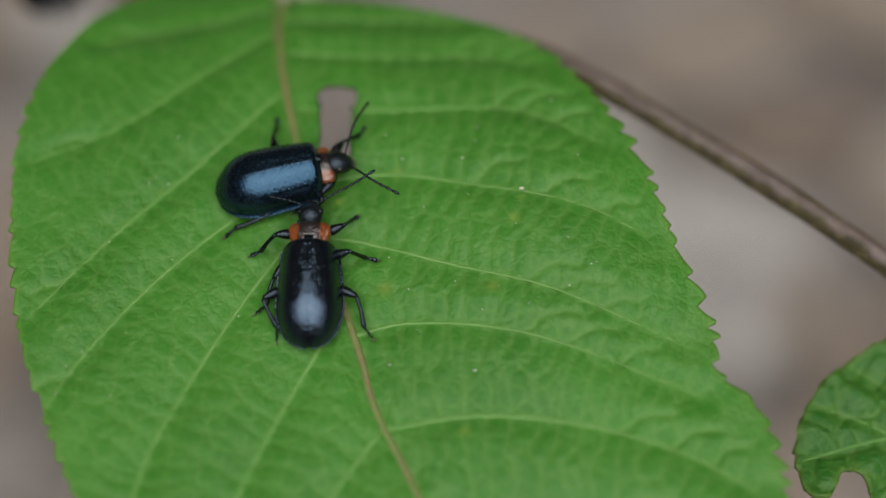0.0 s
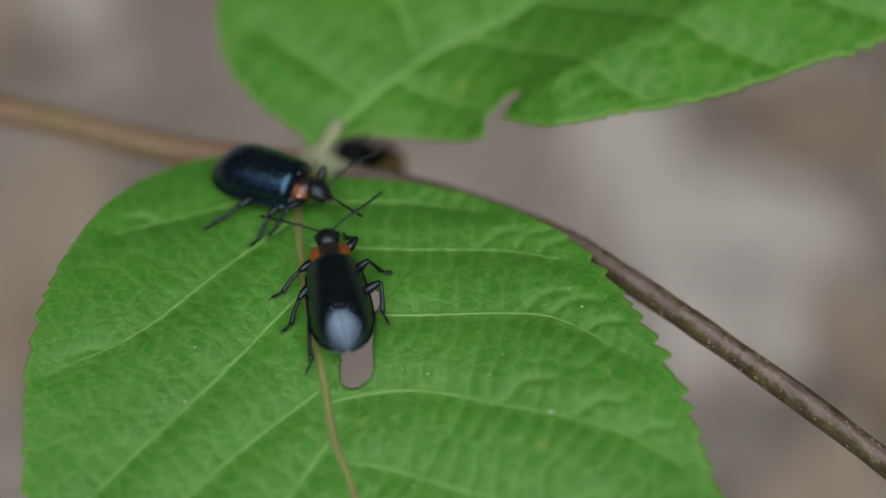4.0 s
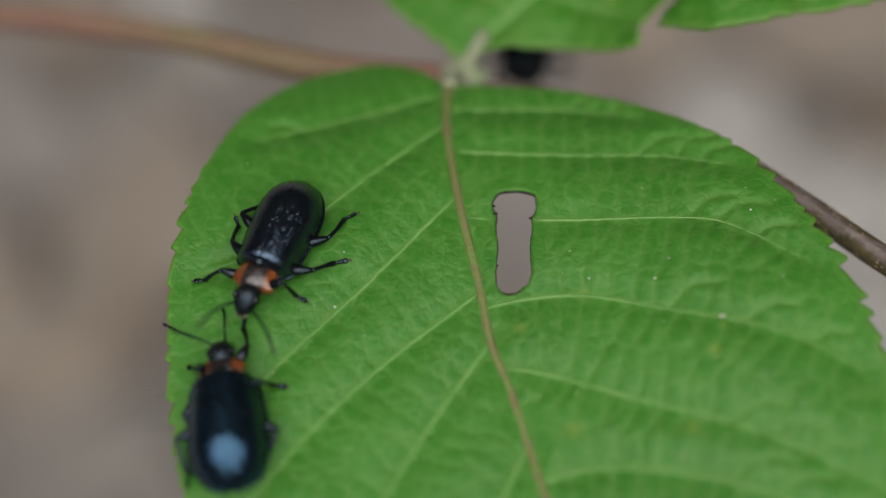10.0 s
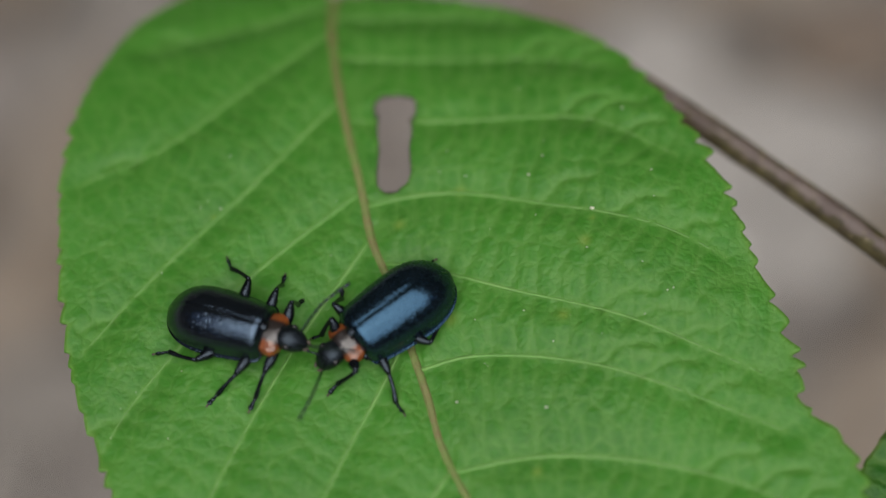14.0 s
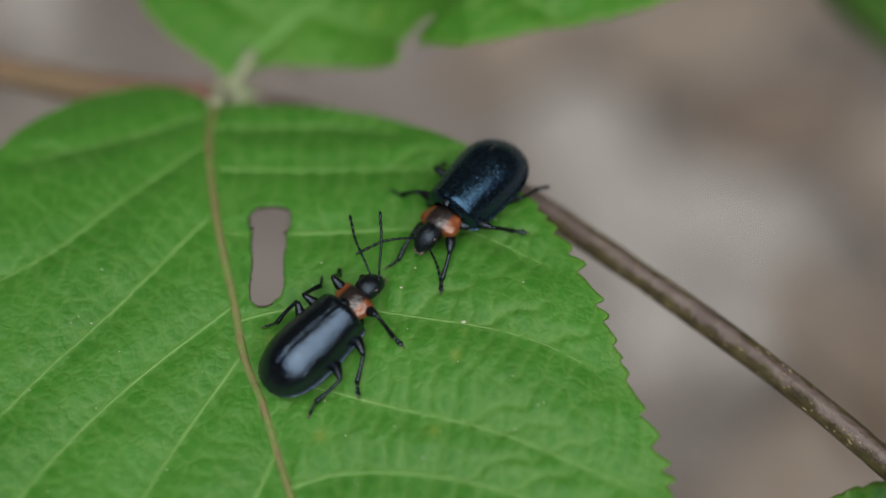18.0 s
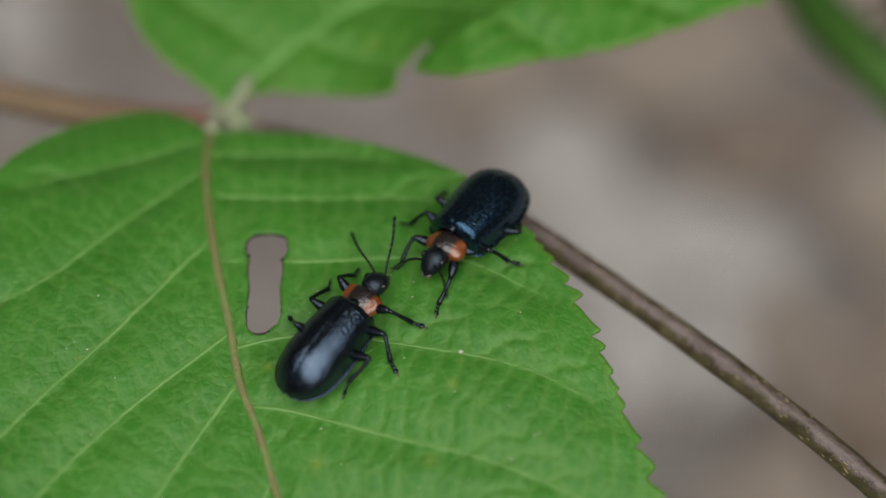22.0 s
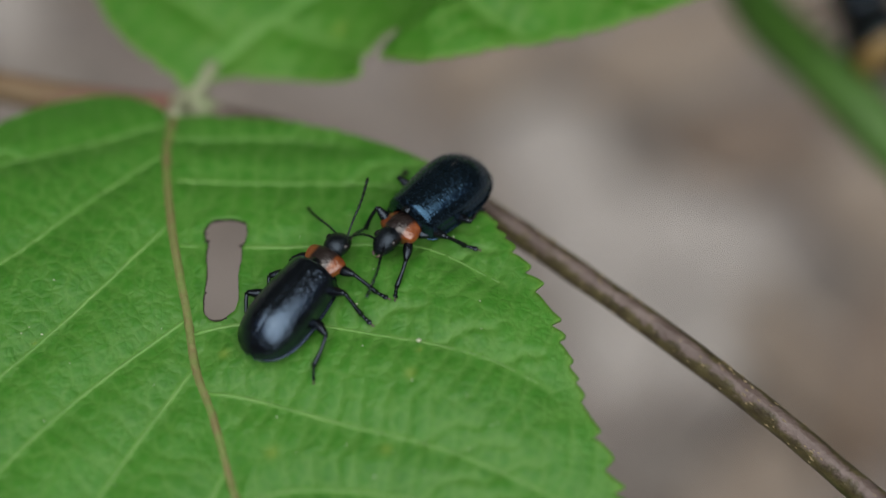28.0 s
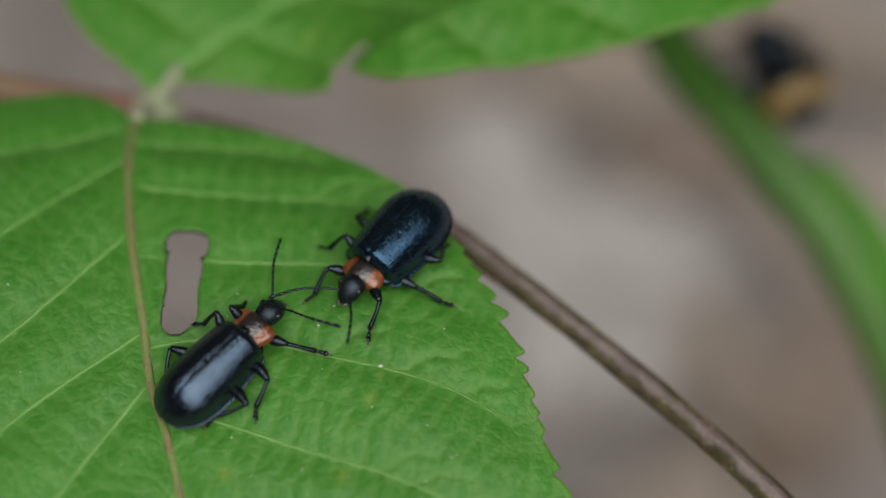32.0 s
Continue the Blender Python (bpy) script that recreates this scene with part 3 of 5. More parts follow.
small_leaf = blade("leaf", serrated(smooth_outline(SMALL_OUTLINE), 1.3, 0.3), [], SMALL_RIB, SMALL_VEINS, small_height, 0.2, [], LEAF_NET, shrub, BASE, "small crinkled leaf with a round bite in its edge", 0.22, 1.3, (), 0.4, 1.75, 0.3)
ribs(small_leaf, SMALL_RIB, SMALL_VEINS, small_height, BASE, 0.09, 0.05, VEIN)


def at(points, base=BASE):
    return [Vector(p) * MM + Vector((0, 0, LEAF_Z)) - Vector(base) for p in points]


twig_line = curve([(-2.4, 14.7, -5.4), (4.0, 12.4, -4.6), (10.0, 8.95, -3.2), (13.1, 6.3, -2.6), (17.5, 2.55, -2.5), (22.8, -2.15, -2.5), (27.9, -7.2, -2.6), (36.0, -15.0, -5.0), (60.0, -35.0, -28.0), (105.0, -68.0, -80.0), (148.0, -93.0, -132.0), (160.0, -100.0, -152.0)], 14)
twig_radii = [(0.64 + 0.05 * noise.noise(Vector(p) * 0.6) + 0.012 * max(0, k - 92)) * MM for k, p in enumerate(twig_line)]
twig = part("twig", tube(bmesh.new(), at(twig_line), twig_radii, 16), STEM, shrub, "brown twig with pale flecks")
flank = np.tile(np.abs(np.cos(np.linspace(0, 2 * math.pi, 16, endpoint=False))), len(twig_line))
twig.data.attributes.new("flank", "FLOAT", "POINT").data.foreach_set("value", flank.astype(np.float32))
flecks = bmesh.new()
rng = random.Random(5)
for _ in range(150):
    k = rng.randrange(28, 96)
    p, q = Vector(twig_line[k]), Vector(twig_line[k + 1])
    way = (q - p).normalized()
    side = way.cross(Vector((0, 0, 1))).normalized()
    a = rng.uniform(0.1, 3.0)
    out = math.cos(a) * side + math.sin(a) * side.cross(way)
    c = p.lerp(q, rng.random()) + out * 0.63
    m = Matrix.Translation(at([c])[0]) @ way.to_track_quat("X", "Z").to_matrix().to_4x4() @ Matrix.Diagonal((rng.uniform(0.06, 0.17) * MM, rng.uniform(0.025, 0.05) * MM, 0.04 * MM, 1))
    bmesh.ops.create_icosphere(flecks, subdivisions=1, radius=1.0, matrix=m)
tagged(part("bark_mottle", flecks, LENTICEL, twig, "pale raised flecks of the bark"), kind="stuff")
shoot_line = curve([(-2.4, 14.7, -5.2), (-5.2, 15.2, -5.8), (-11.5, 16.9, -6.8), (-18.1, 19.4, -8.0), (-25.0, 21.4, -9.2), (-36.0, 24.0, -11.0), (-60.0, 30.0, -14.0)], 10)
part("young_shoot", tube(bmesh.new(), at(shoot_line), [(0.95 - 0.004 * k) * MM for k in range(len(shoot_line))], 14), STEM_PALE, shrub, "reddish green young shoot")
knot = blob(bmesh.new(), at([(-2.6, 14.7, -5.0)])[0], (1.35 * MM, 1.1 * MM, 0.95 * MM))
for p, r in (((-3.5, 15.0, -5.4), 0.8), ((-1.6, 14.6, -5.2), 0.75), ((-2.5, 15.4, -4.7), 0.6), ((-2.9, 14.0, -4.5), 0.6)):
    blob(knot, at([p])[0], (r * MM, 0.85 * r * MM, 0.8 * r * MM))
for v in knot.verts:
    v.co += 0.16 * MM * noise.noise_vector(v.co * 900)
part("node", knot, NODE, shrub, "pale swollen node of the twig")
part("leaf_stalk", tube(bmesh.new(), at(curve([(-2.6, 14.6, -4.6), (-3.0, 13.9, -3.7), (-3.2, 12.9, -3.0)], 5)), [0.42 * MM] * 11, 10), NODE, shrub, "pale leaf stalk")
part("leaf_stalk", tube(bmesh.new(), at(curve([(-2.6, 14.6, -4.6), (-2.4, 15.1, -4.4), (-1.4, 16.9, -4.2)], 5)), [0.4 * MM] * 11, 10), NODE, shrub, "pale leaf stalk")
small_stalk = part("leaf_stalk", tube(bmesh.new(), at(curve([(50.0, -25.4, -22.3), (44.0, -17.0, -12.0), (36.0, -11.0, -6.6)], 6)), [0.35 * MM] * 13, 8), VEIN, shrub, "pale leaf stalk")


# ---- beetles (own space: millimetres, head towards +x, feet at z = 0) ----
def rows_mesh(bm, sections, uv=None, closed_ends=False):
    """A skin over equal rows of points; uv: a layer that takes each vertex's row and column."""
    grid = [[bm.verts.new(Vector(p) * MM) for p in row] for row in sections]
    for r in range(len(grid) - 1):
        for c in range(len(grid[0]) - 1):
            face = bm.faces.new((grid[r][c], grid[r][c + 1], grid[r + 1][c + 1], grid[r + 1][c]))
            if uv:
                for loop, (a, b) in zip(face.loops, ((r, c), (r, c + 1), (r + 1, c + 1), (r + 1, c))):
                    loop[uv].uv = (a / (len(grid) - 1), b / (len(grid[0]) - 1))
    return bm


def wing_case(side, wide, high, long):
    """One wing case: base at x = 1.5, rounded end behind, from the seam to a narrow turned-up margin."""
    bm = bmesh.new()
    uv = bm.loops.layers.uv.new("along")
    sections = []
    for u in np.linspace(0, 1, 34):
        x = 1.5 - long * u
        w = wide * (0.85 + 0.17 * math.sin(math.pi * min(u, 0.60) / 1.2)) * math.sqrt(max(0.0, 1 - max(0, (u - 0.52) / 0.482) ** 2.6))
        w *= 1 - 0.34 * max(0, 1 - u / 0.055) ** 2
        top = high * (0.94 + 0.07 * math.sin(math.pi * min(1, u * 0.9 + 0.06))) * (1 - 0.60 * max(0, (u - 0.58) / 0.42) ** 2.4) * (1 - 0.20 * max(0, 1 - u / 0.05) ** 2)
        low = 0.62 - 0.05 * math.sin(math.pi * u)
        row = []
        for v in np.linspace(0, 1, 32):
            a = v * math.pi / 2
            y = w * math.sin(a) ** 0.97 * (1 - 0.028 * math.exp(-(((v - 0.85) / 0.035) ** 2)))
            z = low + (top - low) * math.cos(a) ** 0.95
            seam = 0.018 * math.exp(-((v / 0.04) ** 2))
            row.append((x, side * (y + 0.008), z - seam))
        row.append((x, side * (w * 1.035 + 0.008), low - 0.01))
        row.append((x, side * (w * 1.065 + 0.008), low + 0.06))
        row.append((x, side * (w * 1.05 + 0.008), low - 0.07))
        sections.append(row if side > 0 else row[::-1])
    if side < 0:
        rows_mesh(bm, sections, uv)
        for face in bm.faces:
            for loop in face.loops:
                loop[uv].uv.y = 1 - loop[uv].uv.y
    else:
        rows_mesh(bm, sections, uv)
    bmesh.ops.recalc_face_normals(bm, faces=bm.faces)
    return bm


def lofted(profile, count=20):
    """A closed body along x from rows of (x, half width, middle height, half height)."""
    bm = bmesh.new()
    rings = []
    for x, w, zc, h in curve(profile, 5):
        rings.append([bm.verts.new(Vector((x, w * math.cos(a), zc + h * math.sin(a))) * MM) for a in np.linspace(0, 2 * math.pi, count, endpoint=False)])
    for a, b in zip(rings, rings[1:]):
        for k in range(count):
            bm.faces.new((a[k], a[(k + 1) % count], b[(k + 1) % count], b[k]))
    bm.faces.new(rings[0][::-1])
    bm.faces.new(rings[-1])
    bmesh.ops.recalc_face_normals(bm, faces=bm.faces)
    return bm


def neck_shield():
    """A low arched shield, widest before its middle, with rounded, slightly turned-up side lobes."""
    bm = bmesh.new()
    upper, lower = [], []
    for x, w, top in curve([(1.38, 0.64, 1.36), (1.46, 0.80, 1.44), (1.66, 0.90, 1.52), (1.98, 1.03, 1.53), (2.26, 1.03, 1.49), (2.44, 0.88, 1.42), (2.54, 0.56, 1.34)], 4):
        over, under = [], []
        for v in np.linspace(-1, 1, 27):
            over.append((x, w * v, 0.92 + (top - 0.92) * (1 - abs(v) ** 2.4) ** 0.8 + 0.10 * math.exp(-((abs(v) - 0.92) / 0.10) ** 2)))
            under.append((x, w * v * 0.96, 0.90 - 0.42 * (1 - v * v) ** 0.5))
        upper.append(over)
        lower.append(under[::-1])
    rows_mesh(bm, [a + b + a[:1] for a, b in zip(upper, lower)])
    bmesh.ops.remove_doubles(bm, verts=bm.verts, dist=1e-8)
    bmesh.ops.holes_fill(bm, edges=[e for e in bm.edges if e.is_boundary])
    bmesh.ops.recalc_face_normals(bm, faces=bm.faces)
    return bm


def limb(points, radii, sides=8, steps=5):
    line = curve([(*p, r) for p, r in zip(points, radii)], steps)
    return tube(bmesh.new(), [Vector(p[:3]) * MM for p in line], [max(p[3], 0.012) * MM for p in line], sides)


def antenna_mesh(side):
    """Eleven beads from the brow outwards."""
    bm = bmesh.new()
    line = curve([(0, 0, 0), (0.7, 0.35 * side, 0.25), (1.7, 0.85 * side, 0.35), (3.0, 1.25 * side, 0.2)], 11)
    for k in range(11):
        a, b = Vector(line[3 * k]), Vector(line[3 * k + 3])
        m = Matrix.Translation((a + b) / 2 * MM) @ (b - a).to_track_quat("X", "Z").to_matrix().to_4x4() @ Matrix.Diagonal(((b - a).length * 0.62 * MM, (0.052 + 0.003 * k) * MM, (0.052 + 0.003 * k) * MM, 1))
        bmesh.ops.create_uvsphere(bm, u_segments=8, v_segments=6, radius=1.0, matrix=m)
    return tube(bm, [Vector(p) * MM for p in line], [0.040 * MM] * len(line), 6)


LEGS = (  # name, hip, knee, ankle, toe (from the hip, on the left side)
    ("front_leg", (2.05, 0.55, 0.72), (0.62, 0.86, 0.42), (1.20, 1.62, -0.50), (1.62, 2.15, -0.70)),
    ("middle_leg", (0.95, 0.85, 0.52), (0.05, 1.20, 0.45), (-0.42, 1.98, -0.48), (-0.66, 2.65, -0.66)),
    ("hind_leg", (-0.55, 0.95, 0.52), (-0.95, 0.85, 0.45), (-1.70, 1.72, -0.50), (-2.20, 2.32, -0.70)),
)


def beetle(name, label, case, wide, high, long):
    """A leaf beetle: wing cases, neck shield, head with eyes and feelers, six jointed legs. Returns it with the limbs that move."""
    thing = tagged(new(name), label, "beetle", "pair of beetles on the leaf")
    limbs, legs = [], []
    for side in (1, -1):
        part("wing_case", wing_case(side, wide, high, long), case, thing)
    part("underbody", lofted([(1.9, 0.25, 0.8, 0.2), (1.4, wide * 0.75, 0.72, 0.34), (-0.5, wide * 0.95, 0.66, 0.38), (-2.4, wide * 0.82, 0.66, 0.32), (-3.5, 0.3, 0.68, 0.12)]), CHITIN, thing, "black underside")
    crest = part("scutellum", lofted([(0.22, 0.22, -0.08, 0.10), (0.0, 0.20, 0.0, 0.10), (-0.28, 0.03, 0.06, 0.05)], 10), CHITIN, thing)
    crest.location = Vector((1.40, 0, high - 0.36)) * MM
    shield = part("neck_shield", neck_shield(), SHIELD, thing, "glossy orange-brown neck shield with a dark middle")
    limbs.append((shield, Vector((0, 0, 0)), 1, 12))
    head = part("head", lofted([(2.45, 0.38, 0.98, 0.34), (2.66, 0.52, 1.03, 0.45), (2.95, 0.58, 1.04, 0.50), (3.25, 0.56, 0.98, 0.48), (3.50, 0.45, 0.87, 0.39), (3.68, 0.30, 0.76, 0.28), (3.78, 0.14, 0.70, 0.12)], 24), HEAD, thing)
    brow = Vector((2.6, 0, 1.3)) * MM
    head.data.transform(Matrix.Translation(-brow))
    head.location = brow
    limbs.append((head, brow, 1, 13))
    for side in (1, -1):
        part("eye", blob(bmesh.new(), Vector((3.06, 0.48 * side, 1.12)) * MM, (0.22 * MM, 0.15 * MM, 0.21 * MM), (0, 0, 20 * side)), EYE, head).location = -brow
        part("jaw", limb([(3.55, 0.22 * side, 0.72), (3.78, 0.18 * side, 0.66), (3.88, 0.05 * side, 0.62)], (0.10, 0.08, 0.03)), CLAW, head).location = -brow
        feeler = part("antenna", antenna_mesh(side), CHITIN, thing)
        hip = Vector((3.42, 0.24 * side, 1.10)) * MM
        feeler.location = hip
        limbs.append((feeler, hip, side, 9 + side))
        for n, (kind, at_hip, knee, ankle, toe) in enumerate(LEGS):
            flip = Vector((1, side, 1))
            k, a, e = (Vector(v) * flip for v in (knee, ankle, toe))
            rest = (k, e)
            leg = part(kind, limb([Vector((0, 0, 0)), k * 0.5 + Vector((0, 0, 0.05)), k], (0.15, 0.25, 0.12)), CHITIN, thing)
            shin = part("shin", limb([k, k.lerp(a, 0.5) + Vector((0, 0, 0.06)), a], (0.10, 0.095, 0.13)), CHITIN, leg)
            foot = bmesh.new()
            for s, broad in ((0.10, 0.085), (0.38, 0.10), (0.66, 0.135)):
                blob(foot, a.lerp(e, s) * MM, (0.15 * MM, broad * MM, 0.06 * MM), (0, 0, math.degrees(math.atan2((e - a).y, (e - a).x))), 8, 6)
            pad = part("foot", foot, CHITIN, leg)
            claw = part("claw", limb([a.lerp(e, 0.8), e, e + Vector((0.02, 0.04 * side, -0.05))], (0.04, 0.05, 0.02), 6, 3), CLAW, leg)
            spot = Vector(at_hip) * flip * MM
            leg.location = spot
            legs.append(("LR"[side < 0] + str(n + 1), leg, (shin, pad, claw), Vector(at_hip) * flip, *rest))
    return thing, limbs, legs


# seconds, place on the leaf in millimetres, heading, lift of the tail in degrees
BLUE_ROWS = [
    (0, -1.87, -0.70, 10.8, -5.0),
    (0.5, -2.24, -0.45, 4.5, -5.0),
    (1, -2.78, 0.60, -5.7, -5.0),
    (1.5, -3.35, 2.15, -4.1, -4.6),
    (2, -2.95, 4.20, -3.4, -4.3),
    (2.5, -2.08, 6.60, -8.2, -4.0),
    (4.5, -6.11, 11.86, -27.4, -2.8),
    (5, -8.55, 11.10, -9.2, -2.6),
    (5.5, -10.79, 10.95, 4.7, -1.7),
    (6, -12.10, 8.33, 43.5, -0.8),
    (6.5, -12.73, 5.49, 59.4, 0.1),
    (7, -12.77, 3.52, 67.2, 1.0),
    (7.5, -12.92, 1.87, 73.2, 1.8),
    (8, -12.66, 1.30, 78.2, 2.6),
    (8.5, -12.98, -0.21, 83.4, 3.0),
    (9, -12.60, -2.06, 87.6, 3.3),
    (9.5, -12.79, -4.00, 90.6, 3.6),
    (10, -12.42, -5.92, 98.5, 3.9),
    (10.5, -11.89, -7.91, 103.1, 3.5),
    (11, -10.50, -9.81, 111.8, 3.1),
    (11.5, -8.74, -10.54, 128.9, 2.0),
    (12, -7.01, -10.48, 139.0, 0.8),
    (12.5, -5.47, -10.45, 150.1, 0.6),
    (13, -3.48, -9.56, 177.1, 0.3),
    (13.5, -2.03, -7.74, 203.7, 1.1),
    (14, -0.43, -6.76, 215.4, 1.8),
    (14.5, 1.27, -4.23, 224.4, 2.3),
    (16.5, 6.35, 1.76, 236.6, 3.9),
    (17, 7.64, 2.73, 229.6, 4.3),
    (17.5, 8.80, 3.68, 229.6, 4.9),
    (18, 9.59, 4.70, 230.7, 5.5),
    (18.5, 9.64, 5.09, 230.8, 5.1),
    (19, 9.75, 4.95, 234.0, 4.6),
    (19.5, 9.66, 5.06, 233.2, 4.2),
    (20, 9.76, 4.96, 234.4, 3.7),
    (20.5, 9.60, 5.14, 232.6, 3.2),
    (21, 9.80, 4.99, 232.9, 2.8),
    (21.5, 9.64, 5.03, 233.2, 2.3),
    (22, 9.83, 4.85, 232.4, 1.8),
    (22.5, 9.78, 4.97, 231.4, 1.7),
    (23, 9.87, 4.88, 233.3, 1.6),
    (23.5, 9.81, 4.95, 235.3, 1.4),
    (24, 9.86, 4.95, 234.3, 1.3),
    (24.5, 9.84, 4.94, 235.5, 1.4),
    (25, 9.90, 4.84, 232.8, 1.5),
    (25.5, 10.01, 4.95, 235.8, 1.5),
    (27.5, 9.64, 5.03, 226.0, 1.6),
    (28, 9.70, 5.10, 227.1, 1.7),
    (28.5, 9.64, 5.26, 228.4, 1.1),
    (29, 9.69, 5.14, 228.6, 0.6),
    (29.5, 9.57, 4.90, 229.7, 1.0),
    (30, 9.86, 4.35, 231.8, 1.5),
    (30.5, 9.60, 4.60, 229.5, 3.5),
    (31, 9.58, 4.03, 231.2, 5.4),
    (31.5, 9.27, 4.45, 230.7, 6.1),
    (32, 9.44, 3.91, 233.3, 6.8),
]
BLUE_NECK = [(0, 0.72), (1, 0.52), (2, 0.8), (5, 0.52), (6, 0.15), (7, 0.13), (8, 0.56), (9, 0.42), (10, 0.37), (11, 0.8), (12, 0.02), (13, 0.68), (14, 0.33), (17, 0.07), (18, 0), (20, 0.16), (22, 0.11), (24, 0.09), (25, 0.13), (28, 0.13), (29, 0.13), (30, 0.34), (31, 0.06), (32, 0.31)]  # seconds, how far the head is drawn in
BLUE_FEET = {  # seconds, where the foot stands on the leaf in millimetres
    "L1": [(0, 1.74, 2.88), (1, 1.54, 2.98), (2, 0.46, 7), (5, -5, 13.55), (6, -12.95, 8.67), (7, -13.66, 3.49), (8, -14.05, 4.22), (9, -14.62, 0.86), (10, -14.49, -3.47), (11, -12.86, -8.15), (12, -10.14, -8.77), (13, -7.19, -11.13), (14, -2.88, -9.91), (17, 5.68, -2.22), (18, 8.11, -0.09), (20, 8.07, 0.04), (22, 7.9, -0.18), (24, 7.78, -0.02), (25, 8.01, 0.2), (28, 7.96, 0.05), (29, 7.99, 0.07), (30, 7.9, -0.13), (31, 8.51, -0.49), (32, 8.52, -0.56)],
    "L2": [(0, -3.79, 0.06), (1, -1.9, 4.4), (2, -2.36, 7.77), (5, -9.85, 11.99), (6, -13.41, 12.27), (7, -15.42, 5.11), (8, -15.54, 2.26), (9, -15.48, -2.49), (10, -13.29, -7.56), (11, -13.81, -10.2), (12, -10.13, -12.74), (13, -3.93, -13.36), (14, 0.56, -11), (17, 9.49, -0.9), (18, 12.3, 3.06), (20, 12.23, 3.09), (22, 12.17, 2.91), (24, 12.22, 3.03), (25, 12.2, 2.93), (28, 12.02, 3.11), (29, 12.04, 3.1), (30, 12.16, 3.03), (31, 12.44, 1.42), (32, 12.43, 1.47)],
    "L3": [(0, -2.88, 3.39), (1, -5.81, 1.84), (2, -3.75, 7.97), (5, -11.31, 12.31), (6, -15.08, 7.12), (7, -15.37, 3.42), (8, -15.42, -1.78), (9, -14.61, -5.18), (10, -14.02, -9.21), (11, -10.5, -13.04), (12, -6.7, -13.52), (13, -1.87, -13.28), (14, 2.71, -6), (17, 11.82, 3.77), (18, 13.58, 5.93), (20, 12.43, 6.28), (22, 12.52, 6.08), (24, 12.49, 6.15), (25, 12.54, 6.17), (28, 12.39, 5.66), (29, 12.36, 5.66), (30, 12.55, 4.99), (31, 12.24, 5.12), (32, 12.28, 5.03)],
    "R1": [(0, -1.93, -2.35), (1, -1.15, -1.68), (2, -1.56, 2.33), (5, -7.06, 10.49), (6, -8.44, 10), (7, -10.66, 8.09), (8, -10.36, 6.18), (9, -11.56, 2.31), (10, -12.14, -1.02), (11, -11.41, -5.57), (12, -8.26, -6.8), (13, -5.48, -7.22), (14, -3.68, -7.21), (17, 4.24, -0.22), (18, 5.66, 1.37), (20, 5.78, 2.08), (22, 5.95, 2.93), (24, 5.99, 3.36), (25, 5.96, 3.08), (28, 6.15, 4.3), (29, 6.23, 4.38), (30, 5.62, 3.62), (31, 5.02, 1.13), (32, 5.56, 1.57)],
    "R2": [(0, -1.69, -2.98), (1, -2.92, -2.8), (2, -2.65, 1.15), (5, -8.68, 8.44), (6, -9.87, 7.5), (7, -12.33, 1.73), (8, -9.71, 1.99), (9, -10.03, -2.62), (10, -9.9, -4.44), (11, -6.9, -7.66), (12, -7.23, -7.36), (13, -2.86, -6.34), (14, -2.32, -4.78), (17, 4.73, 3.81), (18, 5.84, 6.16), (20, 6.49, 5.76), (22, 6.39, 5.79), (24, 6.5, 5.85), (25, 6.34, 5.69), (28, 9.9, 6.9), (29, 9.83, 6.93), (30, 9.91, 6.16), (31, 6.29, 4.86), (32, 6.13, 4.66)],
    "R3": [(0, -5.19, -3.67), (1, -5.18, -3.44), (2, -6.04, 0.42), (5, -10.88, 10.69), (6, -13.39, 5.5), (7, -12.42, -0.07), (8, -12.25, -1.9), (9, -11.53, -5.1), (10, -10.79, -8.7), (11, -7.03, -11.4), (12, -3.19, -10.3), (13, 0.09, -7.22), (14, 1.99, -3.54), (17, 6.99, 6.25), (18, 8.48, 7.88), (20, 8.57, 7.99), (22, 8.63, 7.94), (24, 8.43, 8.26), (25, 8.5, 8.14), (28, 8.52, 8.41), (29, 8.64, 8.28), (30, 8.75, 7.96), (31, 8.34, 7.26), (32, 8.31, 7.21)],
}
BLUE_FEELERS = {  # seconds, way aside and up in degrees
    "L": [(0, 60, 0), (1, 62, -2), (6, 64, 26), (7, 67, 35), (8, 53, 9), (9, 46, -3), (10, 47, -17), (11, 32, -11), (12, 32, -24), (13, 45, 10), (14, 37, 20), (17, 46, 11), (18, 54, 8), (20, 49, 29), (22, 45, 22), (24, 42, 16), (25, 41, 14), (28, 25, 2), (29, 34, 4), (30, 32, -23), (31, 41, -1), (32, 38, 16)],
    "R": [(0, -51, 5), (1, -49, 15), (6, -8, 0), (7, -3, -10), (8, -9, -15), (9, 1, -25), (10, 6, -25), (14, -45, 5), (17, -33, 16), (22, 9, 40), (24, -2, 38), (25, -3, 37), (28, 10, 45), (29, 19, 42), (30, 3, 32), (31, -45, 2), (32, -44, 1)],
}
